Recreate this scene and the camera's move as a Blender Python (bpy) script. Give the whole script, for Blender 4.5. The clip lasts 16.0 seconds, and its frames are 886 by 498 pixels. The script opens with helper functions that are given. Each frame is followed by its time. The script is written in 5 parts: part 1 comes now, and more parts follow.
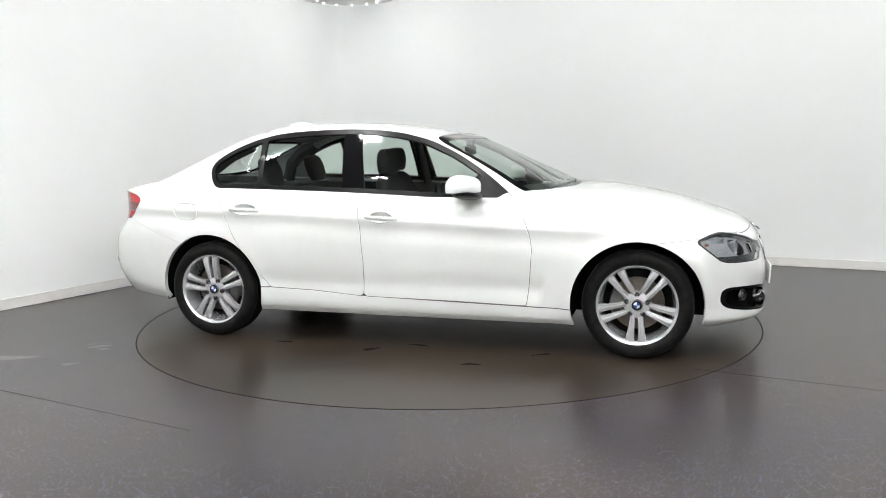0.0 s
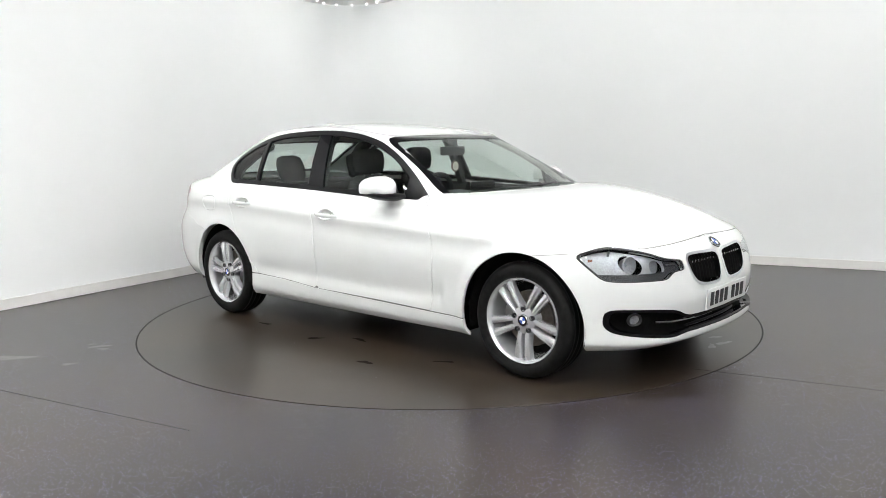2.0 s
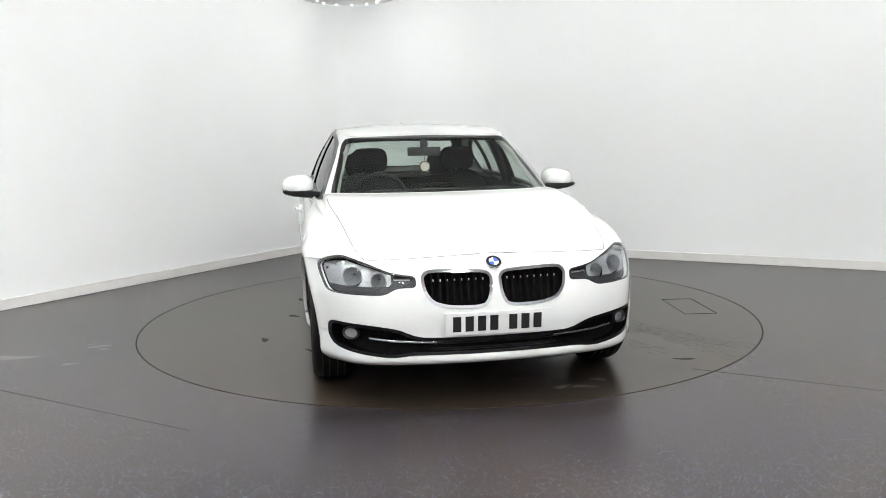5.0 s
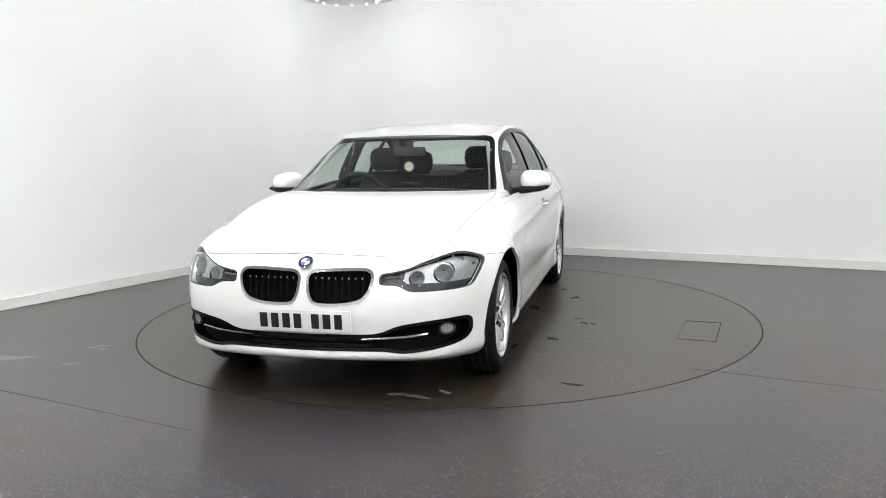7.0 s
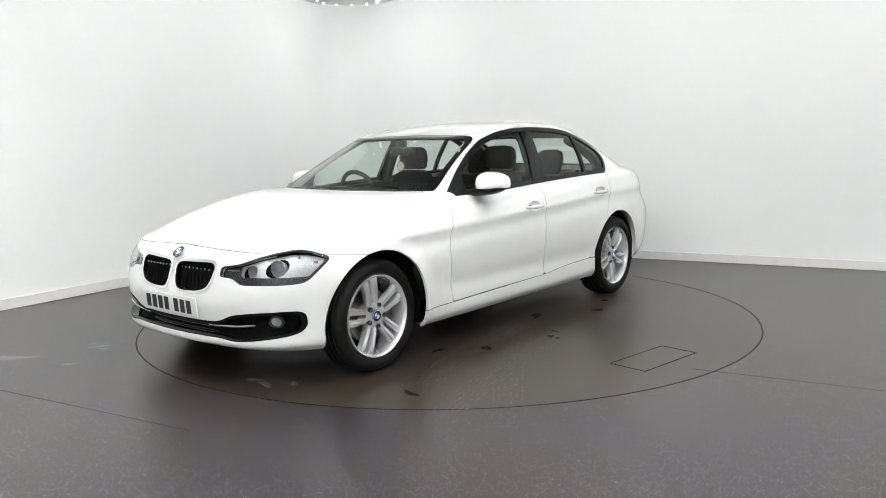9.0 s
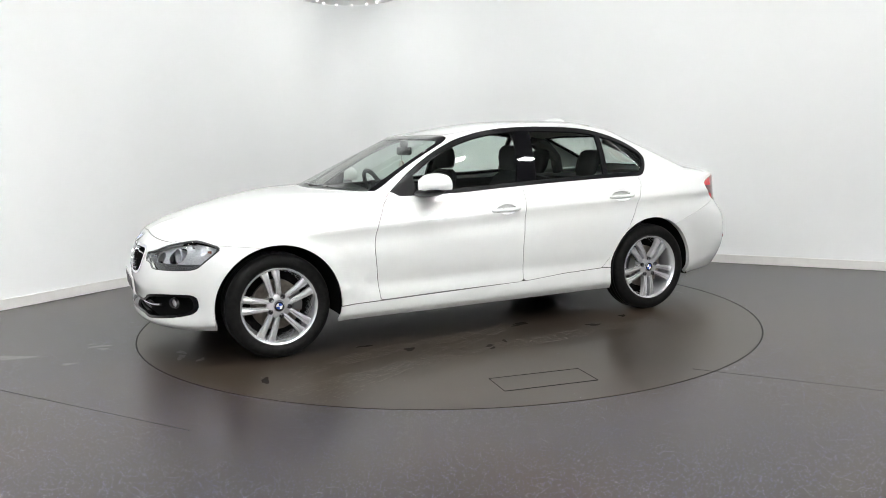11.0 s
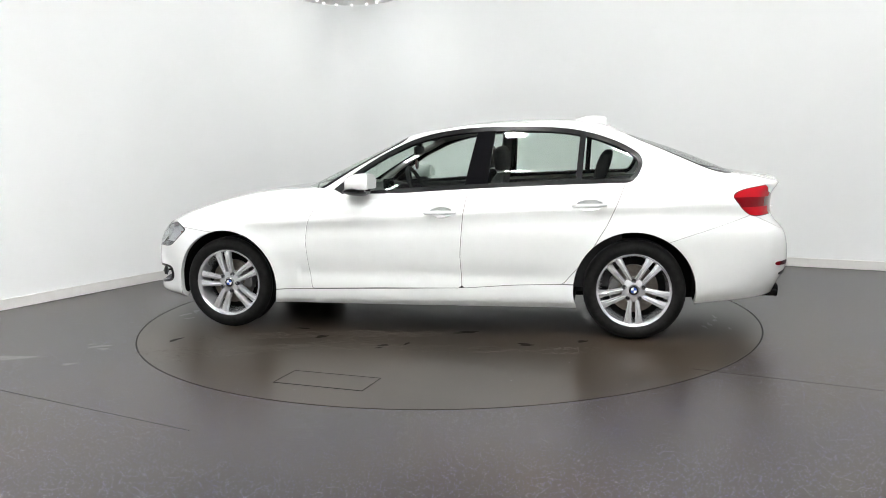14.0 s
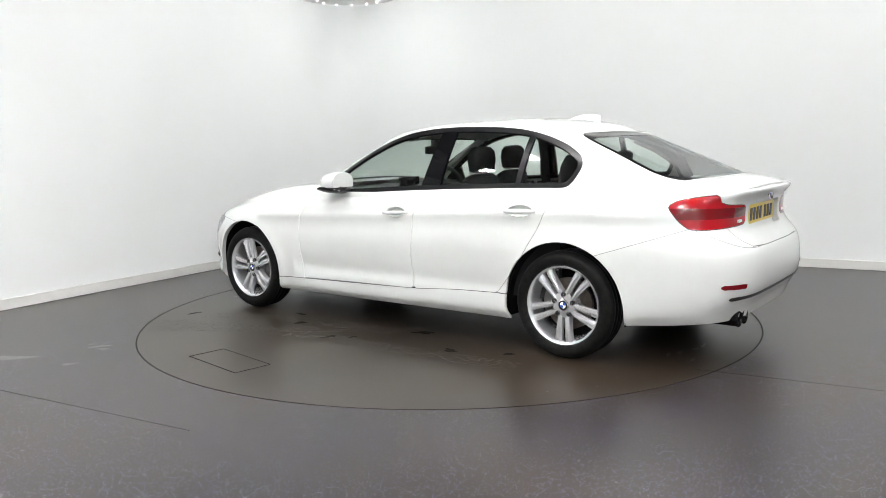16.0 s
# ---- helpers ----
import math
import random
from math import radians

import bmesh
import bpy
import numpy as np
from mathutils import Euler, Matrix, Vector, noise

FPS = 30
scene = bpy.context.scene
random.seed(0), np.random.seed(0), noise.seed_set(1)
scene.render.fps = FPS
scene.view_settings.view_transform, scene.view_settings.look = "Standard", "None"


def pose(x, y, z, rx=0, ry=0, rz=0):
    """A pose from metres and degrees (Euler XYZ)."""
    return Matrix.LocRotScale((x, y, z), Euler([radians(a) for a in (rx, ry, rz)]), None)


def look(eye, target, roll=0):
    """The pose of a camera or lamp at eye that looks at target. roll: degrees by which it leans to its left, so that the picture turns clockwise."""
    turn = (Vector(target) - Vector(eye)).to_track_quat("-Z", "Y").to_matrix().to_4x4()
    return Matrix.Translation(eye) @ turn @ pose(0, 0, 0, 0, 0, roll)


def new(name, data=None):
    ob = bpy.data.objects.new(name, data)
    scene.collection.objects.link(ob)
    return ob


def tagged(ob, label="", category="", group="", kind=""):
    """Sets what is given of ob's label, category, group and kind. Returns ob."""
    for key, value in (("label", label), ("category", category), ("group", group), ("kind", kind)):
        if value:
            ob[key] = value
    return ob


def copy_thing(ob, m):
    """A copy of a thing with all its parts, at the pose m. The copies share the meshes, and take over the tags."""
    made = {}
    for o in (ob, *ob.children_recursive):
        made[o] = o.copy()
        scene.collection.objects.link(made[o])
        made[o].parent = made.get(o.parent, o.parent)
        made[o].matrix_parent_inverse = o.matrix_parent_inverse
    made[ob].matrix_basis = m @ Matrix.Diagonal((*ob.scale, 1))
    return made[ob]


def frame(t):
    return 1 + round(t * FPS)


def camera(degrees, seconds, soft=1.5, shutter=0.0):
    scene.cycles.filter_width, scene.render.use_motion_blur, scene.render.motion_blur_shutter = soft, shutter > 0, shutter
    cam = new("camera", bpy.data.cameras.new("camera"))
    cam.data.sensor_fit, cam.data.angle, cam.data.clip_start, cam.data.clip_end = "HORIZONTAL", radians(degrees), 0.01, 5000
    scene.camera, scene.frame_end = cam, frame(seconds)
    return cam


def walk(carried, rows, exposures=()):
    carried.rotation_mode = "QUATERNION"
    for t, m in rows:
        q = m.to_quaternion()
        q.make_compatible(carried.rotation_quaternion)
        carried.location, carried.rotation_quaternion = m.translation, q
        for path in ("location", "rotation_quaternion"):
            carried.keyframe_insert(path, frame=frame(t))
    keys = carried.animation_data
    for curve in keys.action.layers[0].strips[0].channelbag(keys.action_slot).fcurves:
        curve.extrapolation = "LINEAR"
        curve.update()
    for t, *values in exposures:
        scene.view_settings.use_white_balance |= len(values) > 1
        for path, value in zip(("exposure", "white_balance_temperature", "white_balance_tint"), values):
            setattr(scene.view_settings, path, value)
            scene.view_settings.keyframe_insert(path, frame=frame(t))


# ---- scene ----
# ---- camera ----
cam = camera(57.98, 16.0, soft=0.9)
EYE = Vector((0.0, -5.973, 1.301))
VIEW = look(EYE, EYE + Vector((-0.005136, 0.990757, -0.135551)), -1.151)
walk(cam, [(0.0, VIEW), (16.0, VIEW)])

# ---- light ----
world = bpy.data.worlds.new("studio_world")
scene.world = world
world.use_nodes = True
world.node_tree.nodes["Background"].inputs[0].default_value = (0.9, 0.95, 1.0, 1)
world.node_tree.nodes["Background"].inputs[1].default_value = 0.02
scene.view_settings.exposure = 0.0
PANEL_GLOW = 285.0      # brightness of the ceiling light panels
STRIP_GLOW = 20.0      # brightness of the added wall-fill strips


# ---- materials ----
def nodes_of(name):
    m = bpy.data.materials.new(name)
    m.use_nodes = True
    nt = m.node_tree
    return m, nt, nt.nodes["Principled BSDF"]


def tex(nt, scale, detail=4.0, rough=0.55, kind="ShaderNodeTexNoise", coords="Object"):
    tc = nt.nodes.new("ShaderNodeTexCoord")
    n = nt.nodes.new(kind)
    n.inputs["Scale"].default_value = scale
    if kind == "ShaderNodeTexNoise":
        n.inputs["Detail"].default_value = detail
        n.inputs["Roughness"].default_value = rough
    nt.links.new(tc.outputs[coords], n.inputs["Vector"])
    return n


def ramp(nt, src, stops):
    r = nt.nodes.new("ShaderNodeValToRGB")
    els = r.color_ramp.elements
    while len(els) < len(stops):
        els.new(0.5)
    for e, (pos, col) in zip(els, stops):
        e.position = pos
        e.color = (*col, 1) if len(col) == 3 else col
    nt.links.new(src, r.inputs[0])
    return r.outputs[0]


def grey(v):
    return (v, v, v)


def mix(nt, fac, a, b, mode="MIX"):
    n = nt.nodes.new("ShaderNodeMix")
    n.data_type, n.blend_type = "RGBA", mode
    for sock, val in ((n.inputs[0], fac), (n.inputs[6], a), (n.inputs[7], b)):
        if isinstance(val, (int, float)):
            sock.default_value = val
        elif isinstance(val, tuple):
            sock.default_value = (*val, 1)
        else:
            nt.links.new(val, sock)
    return n.outputs[2]


def bump(nt, bsdf, height, strength, distance=0.002):
    b = nt.nodes.new("ShaderNodeBump")
    b.inputs["Strength"].default_value = strength
    b.inputs["Distance"].default_value = distance
    nt.links.new(height, b.inputs["Height"])
    nt.links.new(b.outputs[0], bsdf.inputs["Normal"])


def simple(name, color, rough=0.5, metal=0.0, coat=0.0, grain=0.0, scale=60.0, emit=0.0, spec=0.5):
    m, nt, b = nodes_of(name)
    b.inputs["Base Color"].default_value = (*color, 1)
    b.inputs["Roughness"].default_value = rough
    b.inputs["Metallic"].default_value = metal
    b.inputs["Coat Weight"].default_value = coat
    b.inputs["Coat Roughness"].default_value = 0.03
    b.inputs["Specular IOR Level"].default_value = spec
    if emit:
        b.inputs["Emission Color"].default_value = (*color, 1)
        b.inputs["Emission Strength"].default_value = emit
    if grain:
        n = tex(nt, scale)
        lo = tuple(c * (1 - grain) for c in color)
        hi = tuple(min(1.0, c * (1 + grain)) for c in color)
        nt.links.new(ramp(nt, n.outputs[0], [(0.3, lo), (0.7, hi)]), b.inputs["Base Color"])
        bump(nt, b, n.outputs[0], 0.25, 0.001)
    return m


def pane(name, tint, gloss=0.05, rough=0.0):
    """Thin glass: a clear tinted sheet whose gloss grows at grazing angles."""
    m, nt, b = nodes_of(name)
    nt.nodes.remove(b)
    out = nt.nodes["Material Output"]
    tr, gl, lw, mx = (nt.nodes.new(k) for k in ("ShaderNodeBsdfTransparent", "ShaderNodeBsdfGlossy", "ShaderNodeLayerWeight", "ShaderNodeMixShader"))
    tr.inputs[0].default_value = (*tint, 1)
    gl.inputs["Roughness"].default_value = rough
    lw.inputs[0].default_value = 0.5
    power, gain = nt.nodes.new("ShaderNodeMath"), nt.nodes.new("ShaderNodeMath")
    power.operation, gain.operation = "POWER", "MULTIPLY_ADD"
    power.inputs[1].default_value = 4.5
    gain.inputs[1].default_value, gain.inputs[2].default_value = 0.85, gloss
    nt.links.new(lw.outputs["Facing"], power.inputs[0])
    nt.links.new(power.outputs[0], gain.inputs[0])
    nt.links.new(gain.outputs[0], mx.inputs[0])
    nt.links.new(tr.outputs[0], mx.inputs[1])
    nt.links.new(gl.outputs[0], mx.inputs[2])
    nt.links.new(mx.outputs[0], out.inputs[0])
    return m


def floor_material(name, base, speckle_amount):
    m, nt, b = nodes_of(name)
    big = tex(nt, 0.7, 5, 0.6)
    mid = tex(nt, 5.0, 6, 0.65)
    spots = tex(nt, 125.0, kind="ShaderNodeTexVoronoi")
    tone = ramp(nt, big.outputs[0], [(0.25, tuple(c * 0.70 for c in base)), (0.75, tuple(c * 1.40 for c in base))])
    dirt = ramp(nt, mid.outputs[0], [(0.25, grey(0.82)), (0.75, grey(1.18))])
    col = mix(nt, 1.0, tone, dirt, "MULTIPLY")
    # tan film of dried dirt in wide soft patches
    film = tex(nt, 0.6, 2, 0.5)
    col = mix(nt, ramp(nt, film.outputs[0], [(0.30, grey(0.0)), (0.78, grey(0.65))]), col, (0.050, 0.034, 0.021))
    # sparse pale and bluish chips in the vinyl
    near = nt.nodes.new("ShaderNodeMath")
    near.operation = "LESS_THAN"
    near.inputs[1].default_value = 0.27
    nt.links.new(spots.outputs["Distance"], near.inputs[0])
    sep = nt.nodes.new("ShaderNodeSeparateColor")
    nt.links.new(spots.outputs["Color"], sep.inputs[0])
    some = nt.nodes.new("ShaderNodeMath")
    some.operation = "LESS_THAN"
    some.inputs[1].default_value = speckle_amount
    nt.links.new(sep.outputs[0], some.inputs[0])
    both = nt.nodes.new("ShaderNodeMath")
    both.operation = "MULTIPLY"
    nt.links.new(near.outputs[0], both.inputs[0])
    nt.links.new(some.outputs[0], both.inputs[1])
    chip = ramp(nt, sep.outputs[1], [(0.0, (0.10, 0.105, 0.31)), (0.5, (0.21, 0.215, 0.44)), (0.8, (0.42, 0.425, 0.56)), (1.0, (0.6, 0.6, 0.66))])
    col = mix(nt, both.outputs[0], col, chip)
    nt.links.new(col, b.inputs["Base Color"])
    b.inputs["Roughness"].default_value = 0.30
    fine = tex(nt, 45.0, 3)
    bump(nt, b, fine.outputs[0], 0.10, 0.002)
    return m


def wall_material():
    m, nt, b = nodes_of("white_wall_paint")
    n = tex(nt, 0.8, 5)
    nt.links.new(ramp(nt, n.outputs[0], [(0.3, (0.865, 0.88, 0.88)), (0.7, (0.89, 0.905, 0.91))]), b.inputs["Base Color"])
    b.inputs["Roughness"].default_value = 0.55
    f = tex(nt, 220.0, 2)
    bump(nt, b, f.outputs[0], 0.08, 0.001)
    return m


def paint_material():
    m, nt, b = nodes_of("white_car_paint")
    n = tex(nt, 6.0, 3)
    nt.links.new(ramp(nt, n.outputs[0], [(0.3, (0.775, 0.79, 0.78)), (0.7, (0.795, 0.81, 0.80))]), b.inputs["Base Color"])
    b.inputs["Roughness"].default_value = 0.35
    b.inputs["Coat Weight"].default_value = 1.0
    b.inputs["Coat Roughness"].default_value = 0.02
    return m


def tyre_material():
    m, nt, b = nodes_of("tyre_rubber")
    n = tex(nt, 30.0, 5)
    nt.links.new(ramp(nt, n.outputs[0], [(0.3, grey(0.004)), (0.75, grey(0.010))]), b.inputs["Base Color"])
    b.inputs["Roughness"].default_value = 0.62
    b.inputs["Specular IOR Level"].default_value = 0.16
    bump(nt, b, n.outputs[0], 0.2, 0.002)
    return m


M_FLOOR = floor_material("grey_speckled_vinyl", (0.0195, 0.0163, 0.0148), 0.50)
M_TABLE = floor_material("grey_turntable_vinyl", (0.0215, 0.0178, 0.0145), 0.003)
M_WALL = wall_material()
M_SKIRT = simple("white_skirting_paint", (0.80, 0.79, 0.77), 0.4, grain=0.04, scale=8)
M_CEIL = simple("pale_ceiling", (0.60, 0.60, 0.60), 0.8, grain=0.03, scale=5)
M_PANEL = simple("light_panel_diffuser", (0.998, 1.0, 0.985), 0.5, emit=PANEL_GLOW)
M_DARK = simple("pale_grey_hall_paint", (0.62, 0.62, 0.62), 0.7, grain=0.1, scale=3)
M_STRIP = simple("fill_strip_diffuser", (0.998, 1.0, 0.985), 0.5, emit=STRIP_GLOW)
M_BULB = simple("small_lamp_bulb", (1.0, 0.98, 0.95), 0.4, emit=2.5)
M_FRAME = simple("white_light_frame", (0.75, 0.75, 0.75), 0.4)
M_GAP = simple("black_joint", (0.008, 0.008, 0.008), 0.7)
M_PAINT = paint_material()
M_SEAL = simple("dark_seal", (0.16, 0.16, 0.16), 0.7, spec=0.2)
M_HAIR = simple("pale_joint", (0.30, 0.30, 0.30), 0.7)
M_SEAM = simple("faint_floor_seam", (0.015, 0.014, 0.013), 0.6)
M_TRIM = simple("bright_trim", (0.62, 0.63, 0.65), 0.12, metal=1.0)
M_BLACK = simple("black_plastic", (0.018, 0.018, 0.019), 0.45, grain=0.2, scale=200)
M_GLOSS = simple("gloss_black_trim", (0.004, 0.004, 0.005), 0.035, spec=0.3)
M_SATIN = simple("satin_black_trim", (0.007, 0.007, 0.008), 0.30, spec=0.18)
M_LINER = simple("wheel_arch_liner", (0.006, 0.006, 0.006), 0.9, grain=0.3, scale=40, spec=0.1)
M_TYRE = tyre_material()
M_ALLOY = simple("silver_alloy", (0.74, 0.75, 0.77), 0.26, metal=0.7, coat=0.5, grain=0.03, scale=30)
M_CHROME = simple("chrome", (0.85, 0.86, 0.88), 0.08, metal=1.0)
M_DISC = simple("brake_disc_steel", (0.14, 0.125, 0.11), 0.4, metal=0.9, grain=0.2, scale=50)
M_CALIPER = simple("brake_caliper", (0.12, 0.12, 0.12), 0.5, metal=0.5)
M_GLASS = pane("tinted_car_glass", (0.83, 0.90, 0.86))
M_LENS = pane("clear_lamp_lens", (0.93, 0.95, 0.96))
M_RED = simple("red_lamp_lens", (0.42, 0.006, 0.013), 0.12, coat=0.5)
M_DARKRED = simple("dark_red_lamp_lens", (0.17, 0.003, 0.007), 0.12, coat=0.5)
M_FABRIC = simple("black_seat_fabric", (0.015, 0.015, 0.017), 0.9, grain=0.4, scale=300)
M_DASH = simple("dark_dashboard_plastic", (0.016, 0.016, 0.018), 0.6, grain=0.2, scale=150)
M_LINING = simple("pale_roof_lining", (0.35, 0.35, 0.34), 0.9, grain=0.05, scale=100)
M_CARD = simple("dark_door_card", (0.02, 0.02, 0.022), 0.7, grain=0.2, scale=80)
M_PLATE_W = simple("white_number_plate", (0.78, 0.78, 0.78), 0.3, coat=0.5)
M_PLATE_Y = simple("yellow_number_plate", (0.75, 0.55, 0.03), 0.3, coat=0.5)
M_INK = simple("black_plate_ink", (0.008, 0.008, 0.010), 0.4)
M_BLUE = simple("badge_blue", (0.02, 0.08, 0.42), 0.35)
M_WHITE = simple("badge_white", (0.80, 0.80, 0.80), 0.35)
M_AMBER = simple("amber_reflector", (0.22, 0.09, 0.06), 0.25, coat=0.5)
M_BOWL = simple("headlamp_bowl_grey", (0.030, 0.031, 0.034), 0.35, metal=0.1)
M_TRAY = simple("lamp_reflector_tray", (0.44, 0.445, 0.46), 0.30, metal=0.55, grain=0.2, scale=120)
M_MIRROR = simple("mirror_glass", (0.8, 0.8, 0.8), 0.03, metal=1.0)
M_MARK = simple("pale_floor_scuff", (0.17, 0.165, 0.16), 0.36, grain=0.25, scale=30)
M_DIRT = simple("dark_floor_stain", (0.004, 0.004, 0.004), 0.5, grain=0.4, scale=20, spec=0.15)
M_TREAD = simple("dried_tyre_mark", (0.075, 0.068, 0.058), 0.33, grain=0.5, scale=25)


# ---- building helpers ----
def mesh_of(name, bm, material, smooth=True, sharp=40):
    me = bpy.data.meshes.new(name)
    bmesh.ops.recalc_face_normals(bm, faces=bm.faces)
    for f in bm.faces:
        f.smooth = smooth
    if smooth:
        for e in bm.edges:
            if len(e.link_faces) == 2 and e.calc_face_angle(0) > radians(sharp):
                e.smooth = False
    bm.to_mesh(me)
    bm.free()
    me.materials.append(material)
    return me


def part(name, bm, material, parent, label="", smooth=True, at=None):
    ob = new(name, mesh_of(name, bm, material, smooth))
    ob.parent = parent
    if at is not None:
        ob.matrix_basis = at
    return tagged(ob, label)


def again(ob, at, parent=None):
    """Another object on the same mesh, beside its first."""
    o = new(ob.name.split(".")[0], ob.data)
    o.parent = parent or ob.parent
    o.matrix_basis = at
    return tagged(o, ob.get("label", ""))


def box(bm, size, at=(0, 0, 0), bevel=0.0, turn=None, segs=2):
    m = Matrix.Translation(at) @ (turn or Matrix()) @ Matrix.Diagonal((*size, 1))
    r = bmesh.ops.create_cube(bm, size=1.0, matrix=m)
    if bevel:
        es = list({e for v in r["verts"] for e in v.link_edges})
        bmesh.ops.bevel(bm, geom=es, offset=bevel, segments=segs, profile=0.7, affect="EDGES")
    return bm


def lathe(bm, profile, steps=64, axis="y"):
    """Turn a closed or open (radius, offset) profile about the y axis."""
    rings = []
    for i in range(steps):
        a = 2 * math.pi * i / steps
        rings.append([bm.verts.new((r * math.cos(a), o, r * math.sin(a))) for r, o in profile])
    for i in range(steps):
        a, b = rings[i], rings[(i + 1) % steps]
        for j in range(len(profile) - 1):
            bm.faces.new((a[j], a[j + 1], b[j + 1], b[j]))
    return bm


def disc(bm, radius, y, steps=32, a0=0.0, a1=2 * math.pi):
    c = bm.verts.new((0, y, 0))
    n = max(3, int(steps * (a1 - a0) / (2 * math.pi)))
    full = abs(a1 - a0 - 2 * math.pi) < 1e-6
    vs = [bm.verts.new((radius * math.cos(a0 + (a1 - a0) * i / n), y, radius * math.sin(a0 + (a1 - a0) * i / n))) for i in range(n + (0 if full else 1))]
    for i in range(n):
        bm.faces.new((c, vs[i], vs[(i + 1) % len(vs)]))
    return bm


def loft(bm, rings, cap=True, closed=True):
    vs = [[bm.verts.new(p) for p in r] for r in rings]
    n = len(vs[0])
    for a, b in zip(vs, vs[1:]):
        for j in range(n if closed else n - 1):
            k = (j + 1) % n
            bm.faces.new((a[j], a[k], b[k], b[j]))
    if cap:
        bm.faces.new(vs[0])
        bm.faces.new(list(reversed(vs[-1])))
    return bm


def oval(cx, cy, cz, a, b, n=16, p=2.0, plane="xz"):
    out = []
    for i in range(n):
        t = 2 * math.pi * i / n
        c, s = math.cos(t), math.sin(t)
        u = a * math.copysign(abs(c) ** (2 / p), c)
        v = b * math.copysign(abs(s) ** (2 / p), s)
        out.append({"xz": (cx + u, cy, cz + v), "yz": (cx, cy + u, cz + v), "xy": (cx + u, cy + v, cz)}[plane])
    return out


def tube(bm, pts, radius, n=8, cap=True):
    pts = [Vector(p) for p in pts]
    rings = []
    for i, p in enumerate(pts):
        d = (pts[min(i + 1, len(pts) - 1)] - pts[max(i - 1, 0)]).normalized()
        u = d.orthogonal().normalized()
        if rings:
            u = (last - d * last.dot(d)).normalized()
        last = u
        w = d.cross(u)
        rings.append([p + radius * (u * math.cos(2 * math.pi * k / n) + w * math.sin(2 * math.pi * k / n)) for k in range(n)])
    return loft(bm, rings, cap)


# ---- the room ----
def wall_line():
    """Plan of the studio: two long walls that meet in a wide rounded corner, and plain walls round the rest."""
    left_dir, right_dir = Vector((0.524, 0.852)), Vector((0.887, -0.461))
    corner = Vector((-1.256, 4.20))
    a, b = corner - left_dir * 0.55, corner + right_dir * 0.55
    pts = [corner - left_dir * 13.0]
    for i in range(13):
        t = i / 12
        pts.append((1 - t) ** 2 * a + 2 * t * (1 - t) * corner + t * t * b)
    pts.append(corner + right_dir * 13.0)
    pts.append(Vector((9.5, -9.0)))
    pts.append(Vector((-7.2, -9.0)))
    return pts


ROOM_H = 3.3


def strip_wall(name, pts, z0, z1, thick, material, label, out=1.0):
    bm = bmesh.new()
    n = len(pts)
    norm = []
    for i in range(n):
        d = (pts[min(i + 1, n - 1)] - pts[max(i - 1, 0)]).normalized()
        norm.append(Vector((-d.y, d.x)) * out)
    rings = []
    for p, q in zip(pts, norm):
        o = p + q * thick
        rings.append([(p.x, p.y, z0), (p.x, p.y, z1), (o.x, o.y, z1), (o.x, o.y, z0)])
    loft(bm, rings)
    ob = new(name, mesh_of(name, bm, material))
    return tagged(ob, label, "wall", kind="structure")


def build_room():
    plan = wall_line()
    strip_wall("wall_north", plan[:15], 0, ROOM_H, 0.15, M_WALL, "white painted studio walls meeting in a rounded corner")
    strip_wall("wall_east", [plan[14], plan[15]], 0, ROOM_H, 0.15, M_DARK, "plain pale grey side wall of the hall")
    strip_wall("wall_south", [plan[15], plan[16]], 0, ROOM_H, 0.15, M_DARK, "plain pale grey wall at the end of the hall")
    strip_wall("wall_west", [plan[16], plan[0]], 0, ROOM_H, 0.15, M_DARK, "plain pale grey side wall of the hall")
    sk = strip_wall("baseboard", plan[:15], 0.004, 0.084, 0.018, M_SKIRT, "low white skirting board along the walls", -1.0)
    sk["category"] = "baseboard"
    lip = strip_wall("trim", plan[:15], 0.084, 0.090, 0.022, M_SKIRT, "thin rounded top edge of the skirting board", -1.0)
    lip["category"] = "trim"
    # black strip: the joint and its shadow line, put into the colour
    gap = strip_wall("trim", plan[:15], 0.0, 0.004, 0.010, M_GAP, "dark joint and painted shadow line under the skirting board", -1.0)
    gap["category"] = "trim"
    # floor sheet with a round opening for the turntable
    bm = bmesh.new()
    n = 128
    inner = [bm.verts.new((TABLE_R * math.cos(2 * math.pi * i / n), TABLE_R * math.sin(2 * math.pi * i / n), 0)) for i in range(n)]
    outer = [bm.verts.new((22 * math.cos(2 * math.pi * i / n), 22 * math.sin(2 * math.pi * i / n), 0)) for i in range(n)]
    deep = [bm.verts.new((TABLE_R * math.cos(2 * math.pi * i / n), TABLE_R * math.sin(2 * math.pi * i / n), -0.06)) for i in range(n)]
    for i in range(n):
        j = (i + 1) % n
        bm.faces.new((inner[i], outer[i], outer[j], inner[j]))
        bm.faces.new((deep[i], inner[i], inner[j], deep[j]))
    bmesh.ops.contextual_create(bm, geom=deep)
    tagged(new("floor", mesh_of("floor", bm, M_FLOOR, sharp=30)), "dark grey speckled glossy vinyl studio floor", "floor", kind="structure")
    bm = bmesh.new()
    box(bm, (24, 24, 0.2), (0, -1, ROOM_H + 0.1))
    tagged(new("ceiling", mesh_of("ceiling", bm, M_CEIL, False)), "plain pale studio ceiling", "ceiling", kind="structure")


